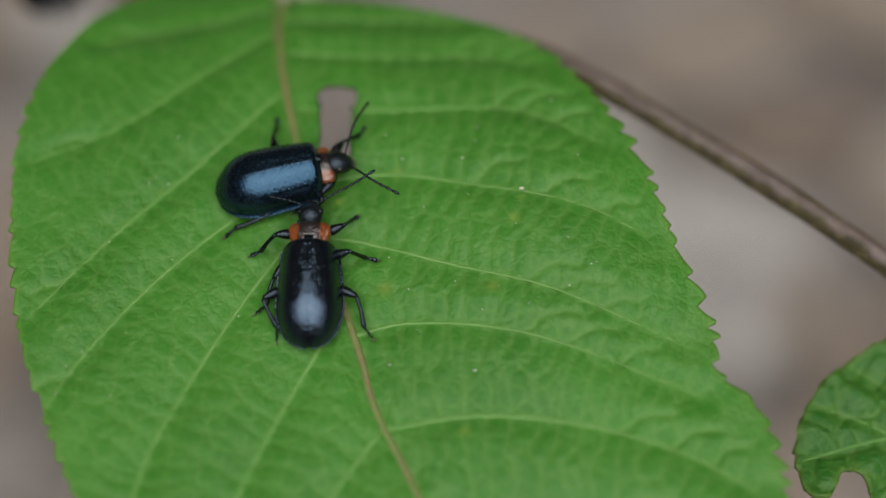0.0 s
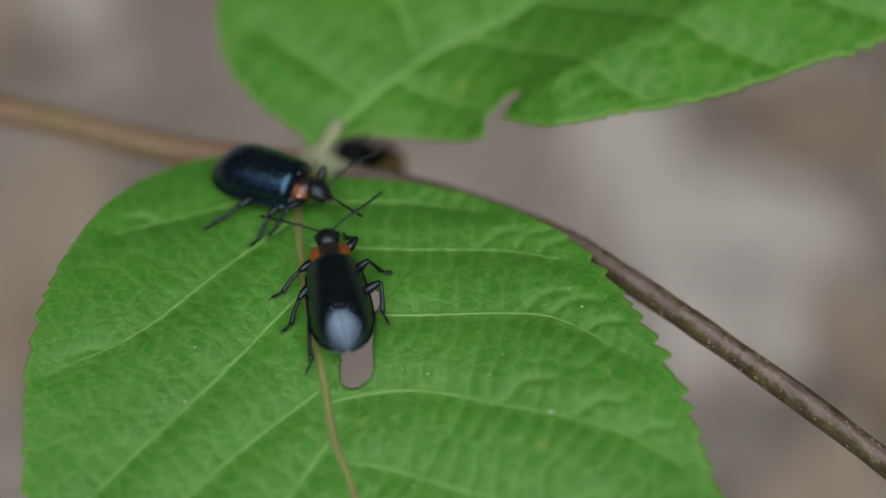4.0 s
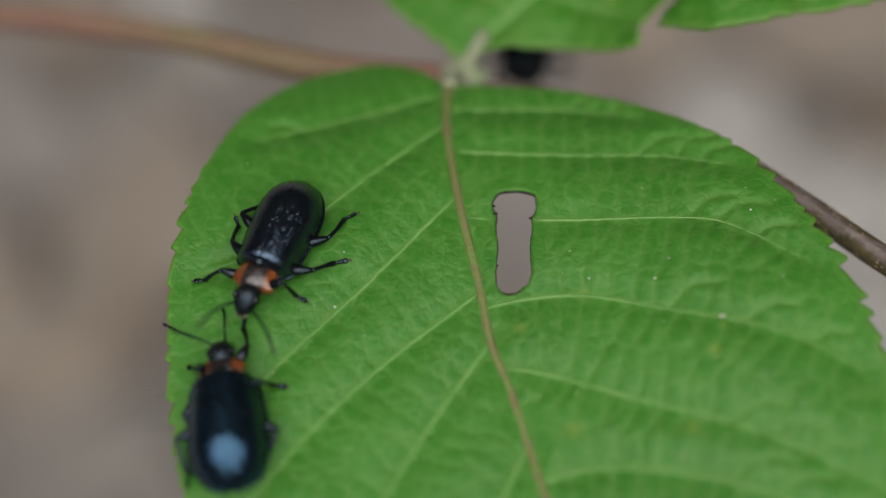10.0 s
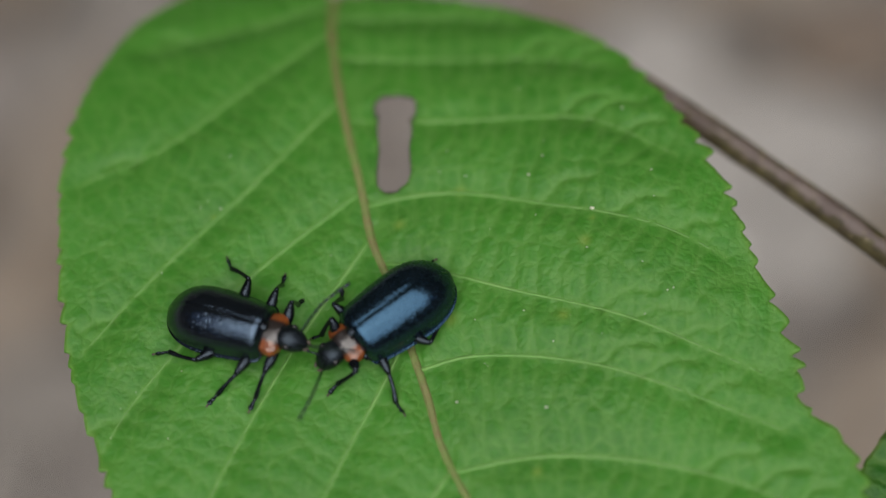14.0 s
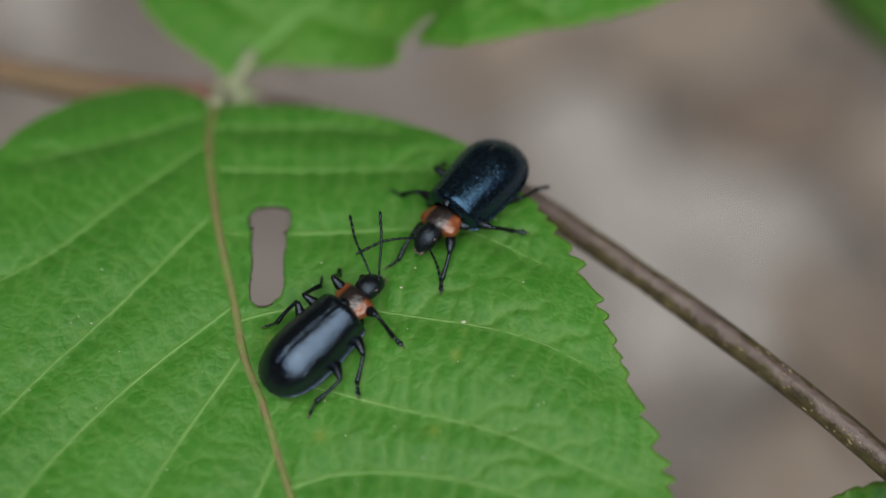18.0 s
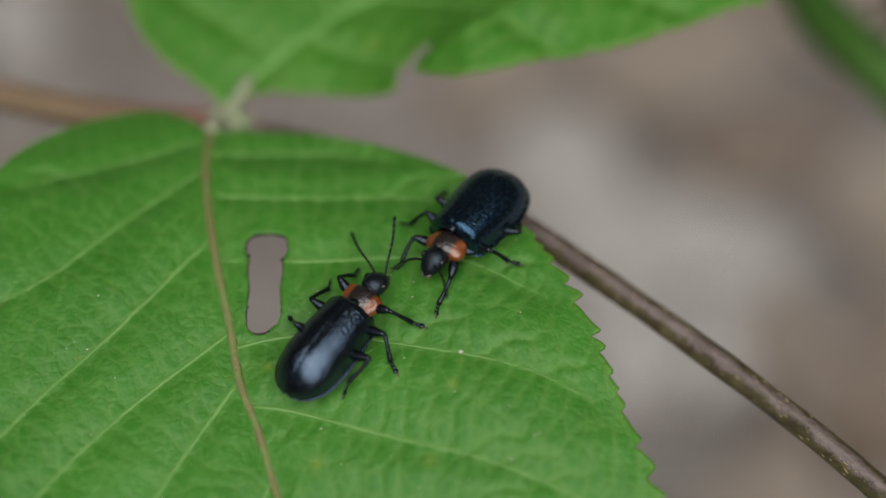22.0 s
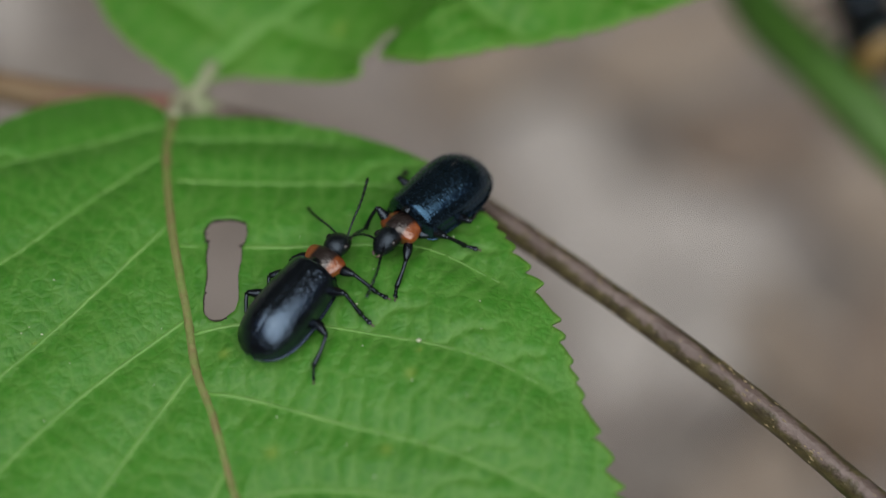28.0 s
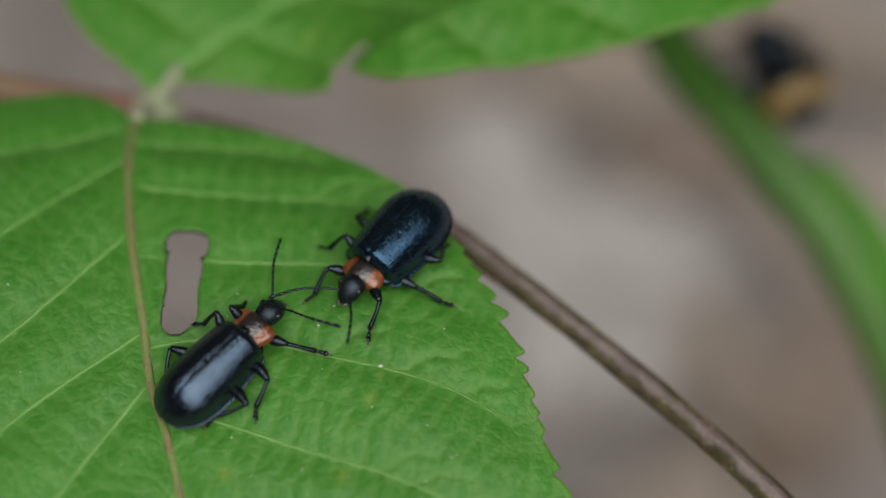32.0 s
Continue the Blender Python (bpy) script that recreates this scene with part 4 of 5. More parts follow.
BLACK_ROWS = [
    (0, -0.91, -6.04, 90.2, -4.9),
    (0.5, -0.84, -5.99, 87.9, -4.1),
    (1, -0.83, -5.75, 88.7, -3.3),
    (1.5, -0.76, -4.18, 95.7, -1.2),
    (2, -0.77, -2.23, 95.8, 0.9),
    (2.5, -0.52, 0.03, 93.7, 2.0),
    (4.5, -1.50, 5.91, 110.4, 6.3),
    (5, -2.49, 7.23, 132.3, 7.3),
    (5.5, -3.65, 8.18, 139.5, 7.3),
    (6, -4.86, 8.66, 151.7, 7.2),
    (6.5, -6.53, 8.51, 177.4, 4.8),
    (7, -7.11, 8.25, 202.0, 2.3),
    (7.5, -7.27, 7.73, 203.8, 1.9),
    (8, -7.25, 7.66, 208.5, 1.4),
    (8.5, -8.33, 6.72, 222.5, 1.8),
    (9, -9.38, 4.76, 232.6, 2.2),
    (9.5, -10.01, 3.52, 243.1, 0.1),
    (10, -10.81, 2.08, 250.6, -2.1),
    (10.5, -11.04, -0.38, 257.2, -5.2),
    (11, -11.02, -2.95, 268.8, -8.4),
    (11.5, -10.74, -4.04, 272.6, -9.1),
    (12, -9.96, -5.05, 281.3, -9.8),
    (12.5, -9.12, -5.60, 295.5, -9.5),
    (13, -8.18, -6.69, 314.7, -9.1),
    (13.5, -7.77, -6.83, 323.9, -9.3),
    (14, -6.59, -6.99, 339.2, -9.4),
    (14.5, -5.76, -6.74, 353.9, -8.8),
    (16.5, 0.17, -4.55, 394.7, -6.5),
    (17, 1.46, -3.17, 396.4, -5.9),
    (17.5, 2.14, -2.85, 400.6, -3.2),
    (18, 2.87, -1.87, 403.8, -0.4),
    (18.5, 3.08, -1.56, 406.1, 0.2),
    (19, 3.12, -1.41, 408.5, 0.8),
    (19.5, 3.11, -1.12, 409.9, 1.4),
    (20, 3.20, -1.12, 411.2, 2.0),
    (20.5, 3.10, -1.11, 411.1, 2.3),
    (21, 3.21, -0.91, 412.0, 2.7),
    (21.5, 3.30, -0.93, 412.9, 3.0),
    (22, 3.52, -0.70, 412.7, 3.3),
    (22.5, 3.39, -0.57, 415.3, 3.8),
    (23, 3.45, -0.46, 415.8, 4.2),
    (23.5, 3.34, -0.30, 416.3, 4.6),
    (24, 3.41, -0.30, 416.8, 5.0),
    (24.5, 3.52, -0.43, 416.9, 5.0),
    (25, 3.75, -0.36, 417.0, 5.0),
    (25.5, 3.58, -0.56, 417.1, 4.7),
    (27.5, 3.71, 0.54, 414.5, 3.2),
    (28, 3.74, 0.62, 414.6, 2.8),
    (28.5, 3.60, 0.60, 416.2, 2.1),
    (29, 3.77, 0.87, 415.8, 1.4),
    (29.5, 3.61, 0.86, 417.8, 1.3),
    (30, 3.27, 0.42, 420.9, 1.3),
    (30.5, 2.40, -0.54, 413.1, 0.8),
    (31, 2.07, -1.55, 406.2, 0.4),
    (31.5, 1.98, -1.35, 408.0, 0.3),
    (32, 2.23, -1.59, 408.8, 0.1),
]
BLACK_NECK = [(0, 0), (1, 0.29), (2, 0), (5, 0), (6, 0), (7, 0.31), (8, 0.17), (9, 0.42), (10, 0.02), (11, 0.43), (12, 0.45), (13, 0.69), (14, 0.5), (17, 0), (18, 0.11), (20, 0.08), (22, 0), (24, 0), (25, 0.19), (28, 0), (29, 0.12), (30, 0.17), (31, 0), (32, 0)]  # seconds, how far the head is drawn in
BLACK_FEET = {  # seconds, where the foot stands on the leaf in millimetres
    "L1": [(0, -3.92, -4.65), (1, -4.06, -4.62), (2, -3.64, -2.26), (5, -6.35, 7.23), (6, -8.16, 8), (7, -9.35, 5.07), (8, -9.24, 4.87), (9, -9.98, 1.14), (10, -9.23, -0.35), (11, -8.68, -4.79), (12, -7.76, -6.81), (13, -5.28, -5.87), (14, -4.05, -5.28), (17, 2.29, -0.06), (18, 3.42, 1.72), (20, 4.74, 2.8), (22, 4.49, 3.2), (24, 2.51, -0.18), (25, 2.85, -0.24), (28, 2.84, 0.77), (29, 2.87, 1), (30, 4.07, 5.47), (31, 3.12, 1.67), (32, 2.98, 1.7)],
    "L2": [(0, -3.57, -7.85), (1, -3.39, -7.14), (2, -3.16, -3.99), (5, -5.05, 4.36), (6, -6.5, 7.3), (7, -7.5, 4.9), (8, -7.6, 4.65), (9, -7.48, 3.06), (10, -7.4, 1.76), (11, -8.64, -2.95), (12, -6.36, -4.31), (13, -6.36, -4.18), (14, -4.91, -4), (17, 1.64, -0.01), (18, 2.62, 1.33), (20, 2.5, 1.75), (22, 3.16, 2.65), (24, 1.67, -0.96), (25, 2.01, -1.02), (28, 1.98, 0.03), (29, 2.02, 0.24), (30, 1.58, -0.36), (31, 1.34, 0.92), (32, 0.6, 0.5)],
    "L3": [(0, -2.41, -9.27), (1, -2.49, -9.23), (2, -1.91, -6.16), (5, -3.05, 2.85), (6, -4.17, 5.49), (7, -4.25, 5.74), (8, -4.15, 5.69), (9, -5.36, 5.95), (10, -7.14, 4.31), (11, -7.72, -0.44), (12, -8.43, -1.25), (13, -8.05, -2.33), (14, -7.61, -3.09), (17, -0.81, -1.6), (18, -0.1, -1.11), (20, 0.44, -0.16), (22, 1.2, 0.81), (24, 1.62, 1.22), (25, 1.55, 1.54), (28, 1.03, -1.13), (29, 1.09, -0.94), (30, 1.38, 1.81), (31, -0.87, -2.88), (32, -0.64, -3.05)],
    "R1": [(0, 1.34, -2.5), (1, 1.37, -2.45), (2, 0.86, 2.46), (5, -2.78, 11.57), (6, -6.03, 13.02), (7, -9.16, 11.1), (8, -9.34, 10.27), (9, -12.12, 5.3), (10, -14.59, 0.74), (11, -14.08, -5.29), (12, -11.6, -9.19), (13, -8.14, -9.49), (14, -6.35, -10.6), (17, 3.55, -5.02), (18, 6.37, -2.63), (20, 7.28, -0.9), (22, 7.59, -0.29), (24, 7.53, -0.26), (25, 7.75, -0.36), (28, 7.81, 0.54), (29, 7.93, 0.52), (30, 7.26, 0.03), (31, 6.84, -0.95), (32, 6.89, -1.05)],
    "R2": [(0, 2.31, -5.02), (1, 2.38, -4.94), (2, 2.59, -1.46), (5, 0.52, 9.79), (6, -3.02, 8.88), (7, -6.74, 11.31), (8, -6.99, 10.63), (9, -11.07, 7.7), (10, -12.93, 4.25), (11, -14.31, -1.65), (12, -13.84, -5.56), (13, -11.41, -8), (14, -8.23, -10.29), (17, 3.03, -6.44), (18, 4.29, -4.87), (20, 5.32, -3.88), (22, 6.26, -2.58), (24, 6.33, -2.53), (25, 6.47, -2.47), (28, 7.04, -0.77), (29, 7.24, -0.76), (30, 4.83, 0.21), (31, 3.65, -4.19), (32, 3.74, -4.2)],
    "R3": [(0, 2.1, -9.15), (1, 2.68, -7.43), (2, 2.74, -4.46), (5, 0.9, 6.81), (6, -1.61, 11.33), (7, -4.13, 10.85), (8, -5.21, 10.1), (9, -8.52, 7.85), (10, -10.95, 5.3), (11, -13.37, 0.53), (12, -13.59, -3.27), (13, -11.84, -6.78), (14, -10.75, -7.77), (17, -0.1, -6.81), (18, 2, -5.64), (20, 2.96, -4.88), (22, 3.74, -3.45), (24, 3.88, -4.19), (25, 3.91, -4.12), (28, 4.38, -3.4), (29, 4.35, -3.27), (30, 4.39, -3.32), (31, 1.11, -5.19), (32, 1.52, -4.46)],
}
BLACK_FEELERS = {  # seconds, way aside and up in degrees
    "L": [(2, 72, -5), (5, 53, 4), (6, 50, 10), (9, 64, 27), (10, 44, 13), (11, 42, 36), (17, 70, 5), (18, 65, 5), (24, 54, -25), (25, 57, -25), (28, 66, -24), (29, 63, -25), (30, 20, -5), (31, 38, 0), (32, 38, -2)],
    "R": [(7, -64, 8), (8, -63, -9), (9, -74, -13), (10, -9, 36), (11, -20, 9), (18, 38, 23), (20, 44, 15), (22, 28, 6), (24, 26, 36), (25, 31, 37), (28, 17, 9), (29, 39, 20), (30, -62, 12), (31, -82, 27), (32, -72, 18)],
}


blue_beetle, blue_limbs, blue_legs = beetle("leaf_beetle", "stout glossy blue-black leaf beetle with an orange-brown neck shield", CASE_BLUE, 1.66, 2.25, 5.25)
black_beetle, black_limbs, black_legs = beetle("leaf_beetle", "slender black pitted leaf beetle with an orange-brown neck shield", CASE_BLACK, 1.48, 2.1, 5.15)

cam.data.dof.focus_object = black_beetle


def stand(x, y, heading, lift):
    """The pose of a beetle that stands on the leaf there."""
    c, s = math.cos(radians(heading)), math.sin(radians(heading))
    fore, aft = (leaf_height(np.float64(min(max(x + d * c, -15.0), 15.0)), np.float64(y + d * s)) for d in (1.8, -1.8))
    z = max(float(leaf_height(np.float64(x), np.float64(y))), float(fore + aft) / 2) + 0.2
    tilt = math.degrees(math.atan2(aft - fore, 3.6)) + lift
    left, right = (leaf_height(np.float64(x - d * s), np.float64(y + d * c)) for d in (1.2, -1.2))
    roll = math.degrees(math.atan2(left - right, 2.4))
    return Matrix.Translation((x * MM, y * MM, z * MM + LEAF_Z + 1.6 * abs(math.sin(radians(lift))) * MM)) @ pose(0, 0, 0, 0, 0, heading) @ pose(0, 0, 0, roll, tilt, 0)


# ---- other insects under the twig ----
def dark_insect(label, long, wide):
    """A dark, stocky insect with a yellow band and six thin legs (own space: millimetres)."""
    thing = tagged(new("insect"), label, "insect")
    built = [
        part("thorax", blob(bmesh.new(), Vector((1.1, 0, 1.2)) * MM, (1.0 * MM, 0.95 * MM, 0.9 * MM)), CHITIN, thing),
        part("head", blob(bmesh.new(), Vector((2.3, 0, 1.1)) * MM, (0.55 * MM, 0.65 * MM, 0.55 * MM)), CHITIN, thing),
        part("abdomen", lofted([(0.6, 0.5, 1.2, 0.4), (-0.2, 1.15, 1.2, 1.0), (-1.6, 1.2, 1.15, 1.0), (-2.9, 0.45, 1.0, 0.4)]), CHITIN, thing),
        part("band", lofted([(-1.5, 1.22, 1.16, 1.02), (-1.9, 1.17, 1.13, 0.98), (-2.35, 0.95, 1.09, 0.80)]), YELLOW, thing, "dull yellow band")]
    for side in (1, -1):
        for x in (1.9, 1.1, 0.3):
            built.append(part("leg", limb([(x, 0.7 * side, 0.9), (x + 0.3 * (x - 1), 1.5 * side, 1.2), (x + 0.9 * (x - 1), 1.9 * side, 0.05)], (0.14, 0.11, 0.07)), CHITIN, thing))
    for ob in built:
        ob.data.transform(Matrix.Diagonal((long, wide, wide, 1)))
    return thing


twig_insect = dark_insect("dark insect with a yellow band clinging below the twig's node", 0.78, 1.5)
# seconds, place in millimetres, heading; it hangs with its feet up
TWIG_INSECT = [(0, -18.4, 21.4, -10.5, -15), (1, -15.0, 20.2, -9.8, -15), (2.5, -5.4, 19.0, -9.0, -10), (3.2, -2.4, 18.9, -9.5, 60), (3.9, -0.6, 18.2, -9.8, 130), (4.5, 0.4, 17.9, -10.0, 180), (6, 0.3, 18.6, -10.0, 190), (7, 0.6, 18.9, -10.0, 240), (8, 0.9, 19.3, -10.0, 275), (10, 0.6, 20.6, -10.0, 270), (11, 0.6, 20.2, -10.0, 270), (11.8, 1.4, 22.0, -9.5, 330), (12.6, 2.8, 23.4, -8.5, 390), (13.4, 6.0, 25.0, -7.5, 405), (16, 20.0, 33.0, -7.5, 395), (32, 24.0, 36.0, -7.5, 395)]

stalk = tagged(new("herb"), "tall green herb stalk with a narrow leaf", "herb")
STALK_BASE = (0.105, -0.060, 0.0)
stalk.location = STALK_BASE
stalk_line = curve([(22.0, 46.0, -14.0), (28.5, 37.5, -18.0), (31.4, 31.0, -20.0), (34.9, 26.2, -20.0), (38.3, 21.6, -20.5), (42.0, 16.8, -22.0), (48.5, 6.0, -30.0), (62.0, -18.0, -62.0), (92.0, -48.0, -120.0), (105.0, -60.0, -151.0)], 10)
part("stem", tube(bmesh.new(), at(stalk_line, STALK_BASE), [1.75 * MM] * len(stalk_line), 12), GREEN_STALK, stalk)


def stalk_leaf_height(x, y):
    return -21.0 - 0.05 * (x - 42.0) ** 2


STALK_LEAF = [(38.4, 21.4), (39.6, 23.0), (41.2, 23.4), (43.6, 20.6), (46.4, 15.6), (48.0, 10.0), (45.2, 12.0), (41.4, 16.6)]
STALK_RIB = curve([(38.6, 21.4), (42.0, 19.6), (45.0, 15.2), (47.8, 10.3)])
blade("leaf", smooth_outline(STALK_LEAF, 8), [], STALK_RIB, [curve([(41.0, 20.4), (41.8, 21.2), (42.4, 21.8)]), curve([(43.0, 18.2), (42.6, 17.2), (42.2, 16.4)])], stalk_leaf_height, 0.35, [], LEAF_FAR, stalk, STALK_BASE, "narrow green leaf")
stalk_insect = dark_insect("dark insect with a yellow band resting on a herb stalk", 1.35, 2.0)
STALK_INSECT = Matrix.Translation(Vector((37.7, 28.0, -19.6)) * MM + Vector((0, 0, LEAF_Z))) @ pose(0, 0, 0, 0, 0, 112)
HERB_SWAY = [(0, 9.0), (2.5, 9.0), (4.5, 8.0), (14, 5.0), (18, 3.2), (20, 2.2), (22, 2.5), (25, 0.8), (28, 0.5), (29, 0.8), (30, 1.2), (31, -0.6), (32, -2.7)]  # seconds, millimetres at the insect

specks = bmesh.new()
rng = random.Random(8)
SPECKS = [(9.1, -1.67, 0.10), (3.4, 0.6, 0.05), (6.3, 0.4, 0.06), (10.8, 3.9, 0.06), (-8.0, -0.6, 0.05), (2.8, -10.4, 0.06), (6.7, -10.8, 0.07)]
SPECKS += [(rng.uniform(1.5, 12.5), rng.uniform(-9, 7), rng.uniform(0.02, 0.045)) for _ in range(26)] + [(rng.uniform(-13, -2.5), rng.uniform(-12, 8), rng.uniform(0.02, 0.04)) for _ in range(16)]
for x, y, r in SPECKS:
    z = float(leaf_height(np.float64(x), np.float64(y))) + 0.28 + 0.08 * ripple(x, y)
    bmesh.ops.create_icosphere(specks, subdivisions=1, radius=r * MM, matrix=Matrix.Translation((x * MM, y * MM, z * MM + LEAF_Z)) @ Matrix.Diagonal((1.3, 0.8, 0.8, 1)))
tagged(finish(new("dust_specks", bpy.data.meshes.new("dust_specks")), specks, SPECK), "tiny pale specks of dust on the leaf", "dust", kind="stuff")

# ---- forest floor ----
def ground_height(x, y):
    return 0.005 * noise.noise((x * 6, y * 6, 0.0)) + 0.0025 * noise.noise((x * 25, y * 25, 2.0)) if abs(x) + abs(y) < 6 else 0.0


ground_bm = bmesh.new()
spokes = 72
rings = [0.02 * 1.115**k for k in range(90)]
grid = []
for r in rings:
    grid.append([ground_bm.verts.new((0.02 + r * math.cos(a), 0.12 + r * math.sin(a), ground_height(r * math.cos(a), r * math.sin(a)) * min(1, 0.6 / r))) for a in np.linspace(0, 2 * math.pi, spokes, endpoint=False)])
for a, b in zip(grid, grid[1:]):
    for k in range(spokes):
        ground_bm.faces.new((a[k], a[(k + 1) % spokes], b[(k + 1) % spokes], b[k]))
ground_bm.faces.new(grid[0])
bmesh.ops.recalc_face_normals(ground_bm, faces=ground_bm.faces)
tagged(finish(new("ground", bpy.data.meshes.new("ground")), ground_bm, SOIL), "bare grey-brown forest floor", "ground", kind="structure")


# unseen woods added to block low sky: tall far side, lower where light enters
blocker_bm = bmesh.new()
blocker_rows = []
for level in np.linspace(0, 1, 13):
    ring = []
    for a in np.linspace(0, 2 * math.pi, 96, endpoint=False):
        tall = 5.0 + 21.0 * max(0.0, math.sin(a)) ** 0.7 + 3.0 * noise.noise((5 * math.cos(a), 5 * math.sin(a), 5.0))
        r = 9.0 + 1.6 * noise.noise((4 * math.cos(a), 4 * math.sin(a), 6 * level)) - 1.2 * level
        ring.append(blocker_bm.verts.new((r * math.cos(a), r * math.sin(a), -0.1 + level * tall)))
    blocker_rows.append(ring)
for low, high in zip(blocker_rows, blocker_rows[1:]):
    for k in range(96):
        blocker_bm.faces.new((low[k], high[k], high[(k + 1) % 96], low[(k + 1) % 96]))
tagged(finish(new("sky_blocker", bpy.data.meshes.new("sky_blocker")), blocker_bm, BLOCKER_GREEN), "unseen dark green ring added to block low sky light", "woods", kind="structure")


def stone(x, y, wide, deep, seed, material):
    """A low pale stone half sunk into the soil, at millimetres of the plan."""
    bm = bmesh.new()
    bmesh.ops.create_icosphere(bm, subdivisions=4, radius=1.0)
    for v in bm.verts:
        d = v.co.normalized()
        r = 1 + 0.42 * noise.noise(d * 1.6 + Vector((seed, 0, 0))) + 0.06 * noise.noise(d * 6 + Vector((0, seed, 0)))
        v.co = Vector((d.x * r * wide * MM, d.y * r * deep * MM, d.z * r * min(wide, deep) * 0.45 * MM))
    ob = finish(new("stone", bpy.data.meshes.new("stone")), bm, material)
    ob.location = (x * MM, y * MM, 0.001)
    return tagged(ob, "pale grey rounded stone half sunk in the soil" if material is STONE else "dull grey stone half sunk in the soil", "stone", "stones on the forest floor")


def dead_leaf(x, y, length, wide, heading, seed, material):
    """A dry curled leaf with its midrib, lying on the soil."""
    rng = random.Random(seed)
    curl, cup = rng.uniform(0.12, 0.3), rng.uniform(0.15, 0.4)
    thing = tagged(new("dead_leaf"), "dry curled brown leaf lying on the soil", "leaf", "dead leaves on the forest floor")
    thing.matrix_basis = Matrix.Translation((x * MM, y * MM, 0.006)) @ pose(0, 0, 0, rng.uniform(-8, 8), rng.uniform(-8, 8), heading)
    bm = bmesh.new()
    for lift in (0.0, -0.0006):
        rows = []
        for u in np.linspace(0, 1, 25):
            half = wide * 0.5 * math.sin(math.pi * u ** 0.8) ** 0.8 * (1 + 0.08 * noise.noise((u * 9, seed, 0)))
            row = []
            for v in np.linspace(-1, 1, 13):
                z = curl * length * (u - 0.5) ** 2 + cup * half * v * v * 0.6 + 0.05 * wide * noise.noise((u * 4, v * 2, seed))
                row.append(bm.verts.new(((u - 0.5) * length * MM, half * v * MM, z * MM + lift)))
            rows.append(row)
        for a, b in zip(rows, rows[1:]):
            for k in range(12):
                bm.faces.new((a[k], b[k], b[k + 1], a[k + 1]))
    bmesh.ops.remove_doubles(bm, verts=bm.verts, dist=1e-7)
    part("blade", bm, material, thing)
    line = [Vector(((u - 0.5) * length, 0, curl * length * (u - 0.5) ** 2 + 0.05 * wide * noise.noise((u * 4, 0, seed)) + 0.2)) * MM for u in np.linspace(-0.12, 1, 16)]
    part("midrib", tube(bmesh.new(), line, np.linspace(0.9, 0.3, 16) * MM, 6), TAN_STALK, thing)
    return thing


PALE_STONES = ((30, 97, 9, 8, 1), (36, 85, 8, 12, 2), (38, 67, 9, 11, 3), (46, 82, 8, 8, 4), (57, 79, 9, 6, 6), (54, 91, 9, 7, 8), (54, 67, 8, 10, 9), (-55, 124, 6, 10, 7))
DULL_STONES = ((46, 45, 10, 8, 5), (63, 118, 14, 9, 14), (-49, 110, 10, 10, 15), (-60, 101, 8, 9, 16), (-58, 46, 14, 9, 17), (-66, 33, 11, 9, 18), (10, 128, 14, 9, 19), (71, 70, 10, 7, 20), (82, 96, 8, 6, 21))
for x, y, wide, deep, seed in PALE_STONES:
    stone(x, y, wide, deep, seed, STONE)
for x, y, wide, deep, seed in DULL_STONES:
    stone(x, y, wide, deep, seed, GREY_STONE)
for x, y, length, wide, heading, seed in ((52, 112, 36, 20, 20, 4), (80, 116, 40, 22, -35, 2), (52, 28, 44, 26, 70, 7), (-54, 78, 38, 22, 80, 13), (-62, 58, 30, 18, 20, 4), (-70, 118, 32, 18, 110, 5),
                                          (61, 94, 26, 17, 15, 9), (76, 58, 34, 20, 60, 6), (88, 78, 46, 30, 150, 8), (-80, 62, 30, 20, 45, 10), (62, 60, 24, 14, 110, 14), (22, 110, 26, 14, 40, 11)):
    dead_leaf(x, y, length, wide, heading, seed, DEAD_LEAF if seed % 3 else DARK_LEAF)

litter = bmesh.new()
rng = random.Random(11)
for _ in range(900):
    x, y, r = rng.uniform(-130, 140), rng.uniform(-20, 190), rng.uniform(0.8, 3.2)
    m = Matrix.Translation((x * MM, y * MM, 0.0015)) @ pose(0, 0, 0, rng.uniform(-25, 25), rng.uniform(-25, 25), rng.uniform(0, 360)) @ Matrix.Diagonal((r * 1.8 * MM, r * 0.7 * MM, r * 0.4 * MM, 1))
    bmesh.ops.create_icosphere(litter, subdivisions=1, radius=1.0, matrix=m)
tagged(finish(new("leaf_litter", bpy.data.meshes.new("leaf_litter")), litter, LITTER), "crumbs of dry leaves, bark and grit on the soil", "litter", kind="stuff")


# ---- how the living things move ----
def at_time(rows, t):
    """What a table of rows gives at t seconds."""
    table = np.array(rows, float)
    return [float(np.interp(t, table[:, 0], table[:, k])) for k in range(1, table.shape[1])]


def turn_between(a, b, over):
    """The turn that lays the way a on the way b, keeping the plane of the joint upright; over: the normals of the joint's plane before and after."""
    def axes(way, normal):
        way = way.normalized()
        side = (normal - normal.dot(way) * way).normalized()
        return Matrix((way, side, way.cross(side))).transposed()
    return axes(b, over[1]) @ axes(a, over[0]).transposed()


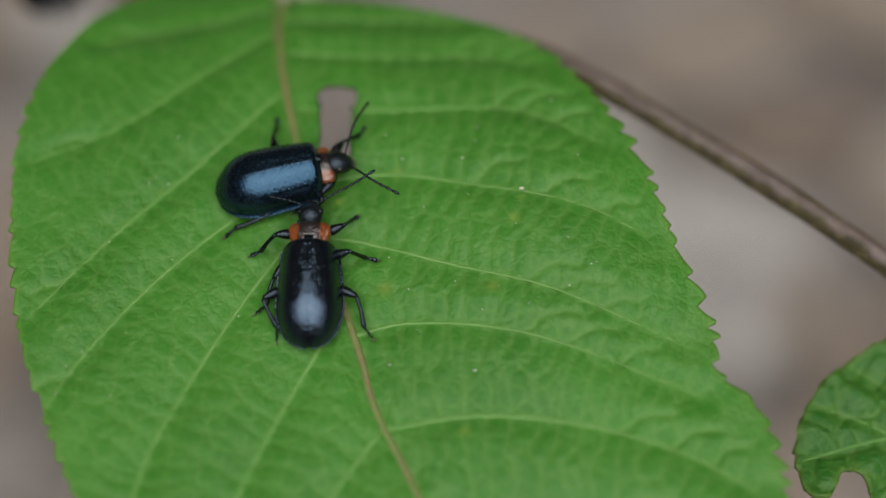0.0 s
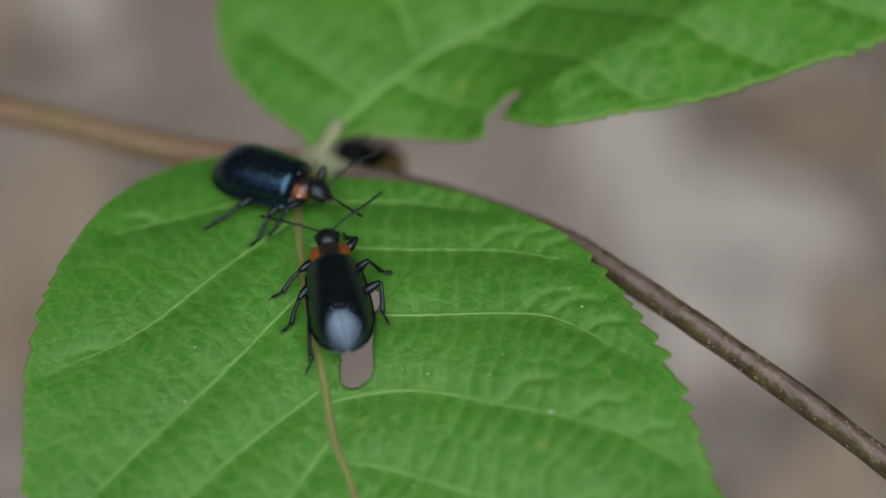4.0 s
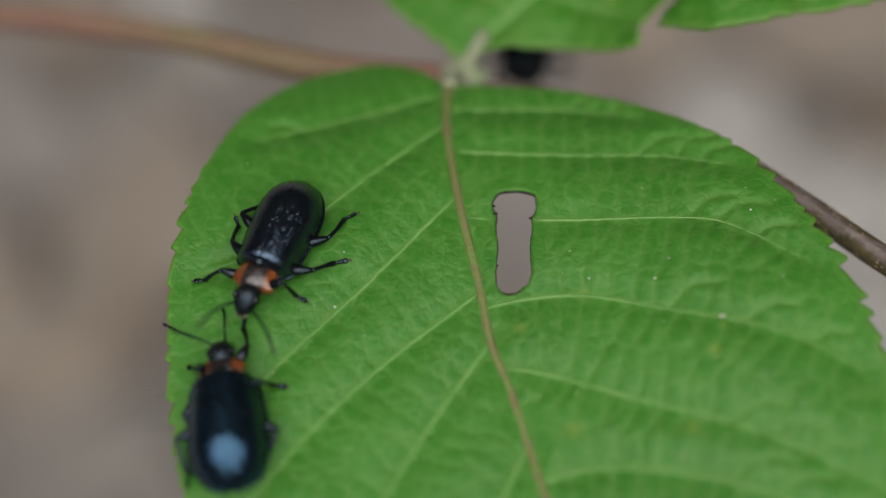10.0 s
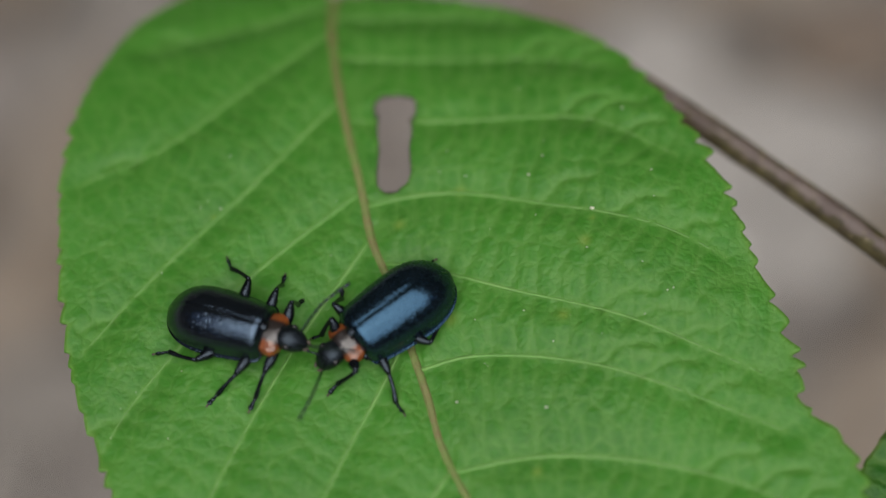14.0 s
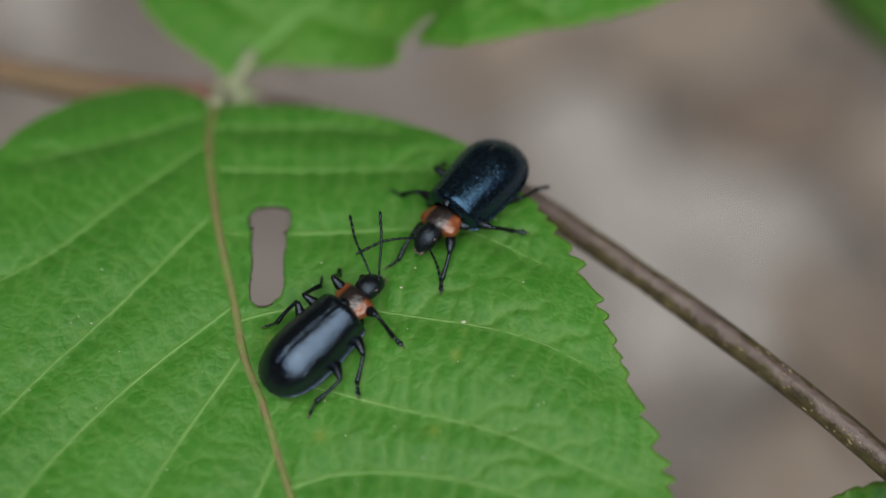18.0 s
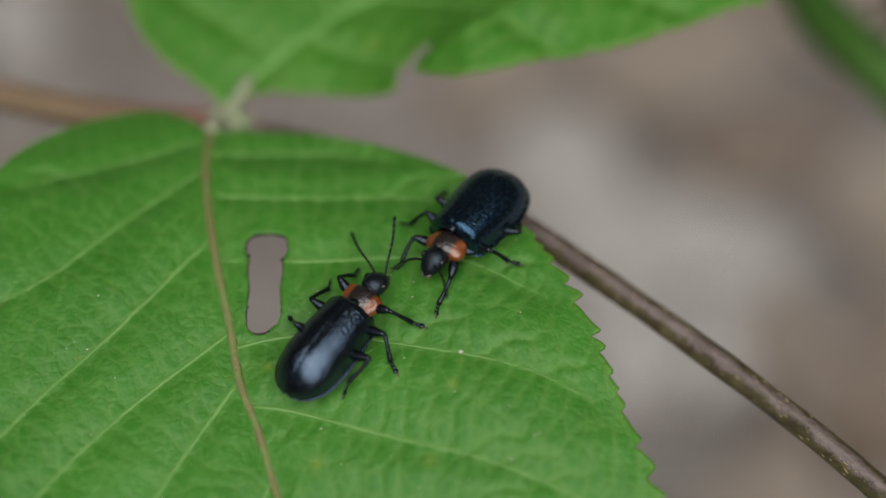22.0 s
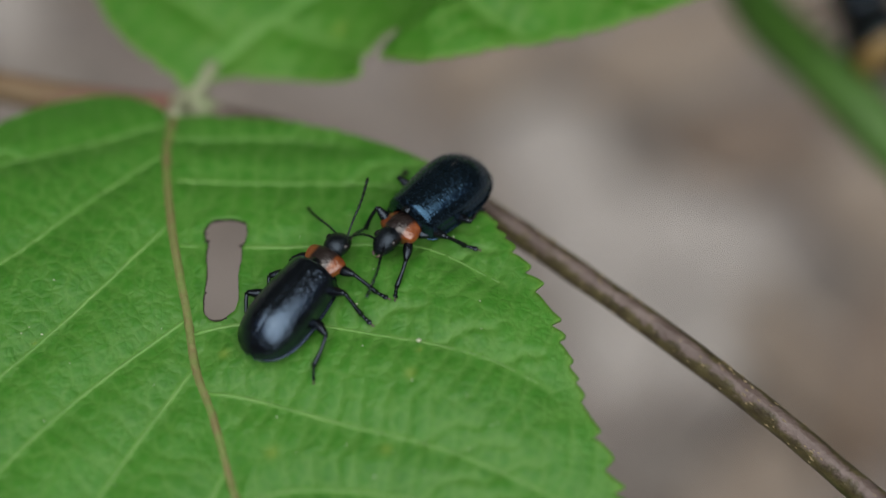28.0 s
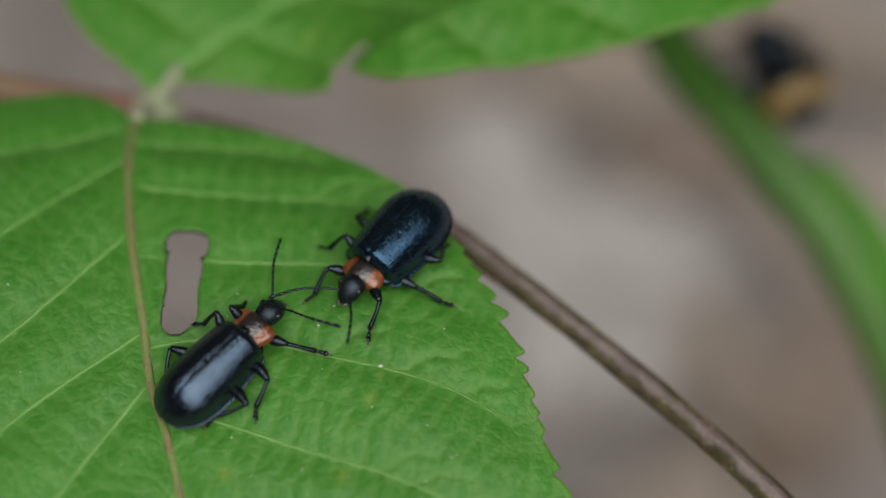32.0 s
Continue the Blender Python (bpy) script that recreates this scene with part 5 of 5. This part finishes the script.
def bend(hip, knee, toe, foot, side):
    """Turns of the thigh, and of the shin about the knee, that set the foot down there (all in the beetle's space, in millimetres)."""
    thigh, shin = knee.length, (toe - knee).length
    way = foot - hip
    reach = min(max(way.length, shin - thigh + 0.25), thigh + shin - 0.03)
    way = way.normalized() * reach
    along = (thigh**2 - shin**2 + reach**2) / (2 * reach)
    up = Vector((0, 0.75 * side, 0.66)) if hip.x > 1.5 else Vector((0, 0.96 * side, 0.28))
    up = (up - up.dot(way.normalized()) * way.normalized()).normalized()
    bent = way.normalized() * along + up * math.sqrt(max(thigh**2 - along**2, 0.0))
    before, after = knee.cross(toe - knee).normalized(), way.cross(-up).normalized()
    if before.dot(Vector((knee.x, knee.y, 0)).cross(Vector((0, 0, -1)))) < 0:
        before = -before
    first = turn_between(knee, bent, (before, after))
    second = turn_between(toe - knee, way - bent, (before, after))
    return first, first.transposed() @ second


TWIG_SWAY = [(0, 3.2), (1, 3.2), (2.5, 2.9), (5, 1.2), (8, 0.5), (14, -0.2), (20, 0.1), (26, 0.7), (32, 0.9)]  # seconds, degrees


def motions():
    for thing, limbs, legs, rows, neck, feet, feelers in ((blue_beetle, blue_limbs, blue_legs, BLUE_ROWS, BLUE_NECK, BLUE_FEET, BLUE_FEELERS),
                                                          (black_beetle, black_limbs, black_legs, BLACK_ROWS, BLACK_NECK, BLACK_FEET, BLACK_FEELERS)):
        poses = [(t, stand(x, y, heading, lift)) for t, x, y, heading, lift in rows]
        walk(thing, poses)
        for ob, hip, side, order in limbs:
            keys = []
            for n, (t, _) in enumerate(poses):
                back = Vector((-at_time(neck, t)[0] * MM * (0.6 if order == 12 else 1.0), 0, 0))
                m = Matrix.Translation(hip + back)
                if order < 12:  # feelers point their own ways and quiver a little
                    aside, up = at_time(feelers["LR"[side < 0]], t)
                    quiver = 3.0 * math.sin(2.1 * n + order)
                    m = m @ pose(0, 0, 0, 0, 0, aside + quiver) @ pose(0, 0, 0, 0, 3.5 - up, 0) @ pose(0, 0, 0, 0, 0, -22.6 * side)
                keys.append((t, m))
            walk(ob, keys)
        for key, leg, below, hip, knee, toe in legs:
            thighs, shins = [], []
            for t, m in poses:
                x, y = at_time(feet[key], t)
                z = float(leaf_height(np.float64(min(max(x, -15.5), 17.0)), np.float64(y))) + 0.25
                foot = m.inverted() @ (Vector((x, y, z)) * MM + Vector((0, 0, LEAF_Z))) / MM
                side = 1 if hip.y > 0 else -1
                foot.y = side * max(foot.y * side, 1.1)
                first, second = bend(hip, knee, toe, foot, side)
                thighs.append((t, Matrix.Translation(hip * MM) @ first.to_4x4()))
                shins.append((t, Matrix.Translation(knee * MM) @ second.to_4x4() @ Matrix.Translation(-knee * MM)))
            walk(leg, thighs)
            for ob in below:
                walk(ob, shins)
    # the herb swings on its foot and carries the insect that sits on it
    foot = Matrix.Translation(STALK_BASE)
    swung = [(t, foot @ pose(0, 0, 0, 0, math.degrees(aside / 130.0), 0)) for t, aside in HERB_SWAY]
    walk(stalk, swung)
    walk(stalk_insect, [(t, m @ foot.inverted() @ STALK_INSECT) for t, m in swung])
    # the twig sways a little about its node
    pivot = Vector((-2.4, 14.7, -5.4)) * MM + Vector((0, 0, LEAF_Z)) - Vector(BASE)
    for ob in (small_leaf, small_stalk):
        walk(ob, [(t, Matrix.Translation(pivot) @ pose(0, 0, 0, 0, 0, turn - 3.0) @ Matrix.Translation(-pivot)) for t, turn in TWIG_SWAY])
    walk(twig, [(t, Matrix.Translation(pivot) @ pose(0, 0, 0, 0, 0, turn) @ Matrix.Translation(-pivot)) for t, turn in TWIG_SWAY])
    walk(twig_insect, [(t, Matrix.Translation(Vector((x, y, z)) * MM + Vector((0, 0, LEAF_Z))) @ pose(0, 0, 0, 180, 0, heading)) for t, x, y, z, heading in TWIG_INSECT])


motions()
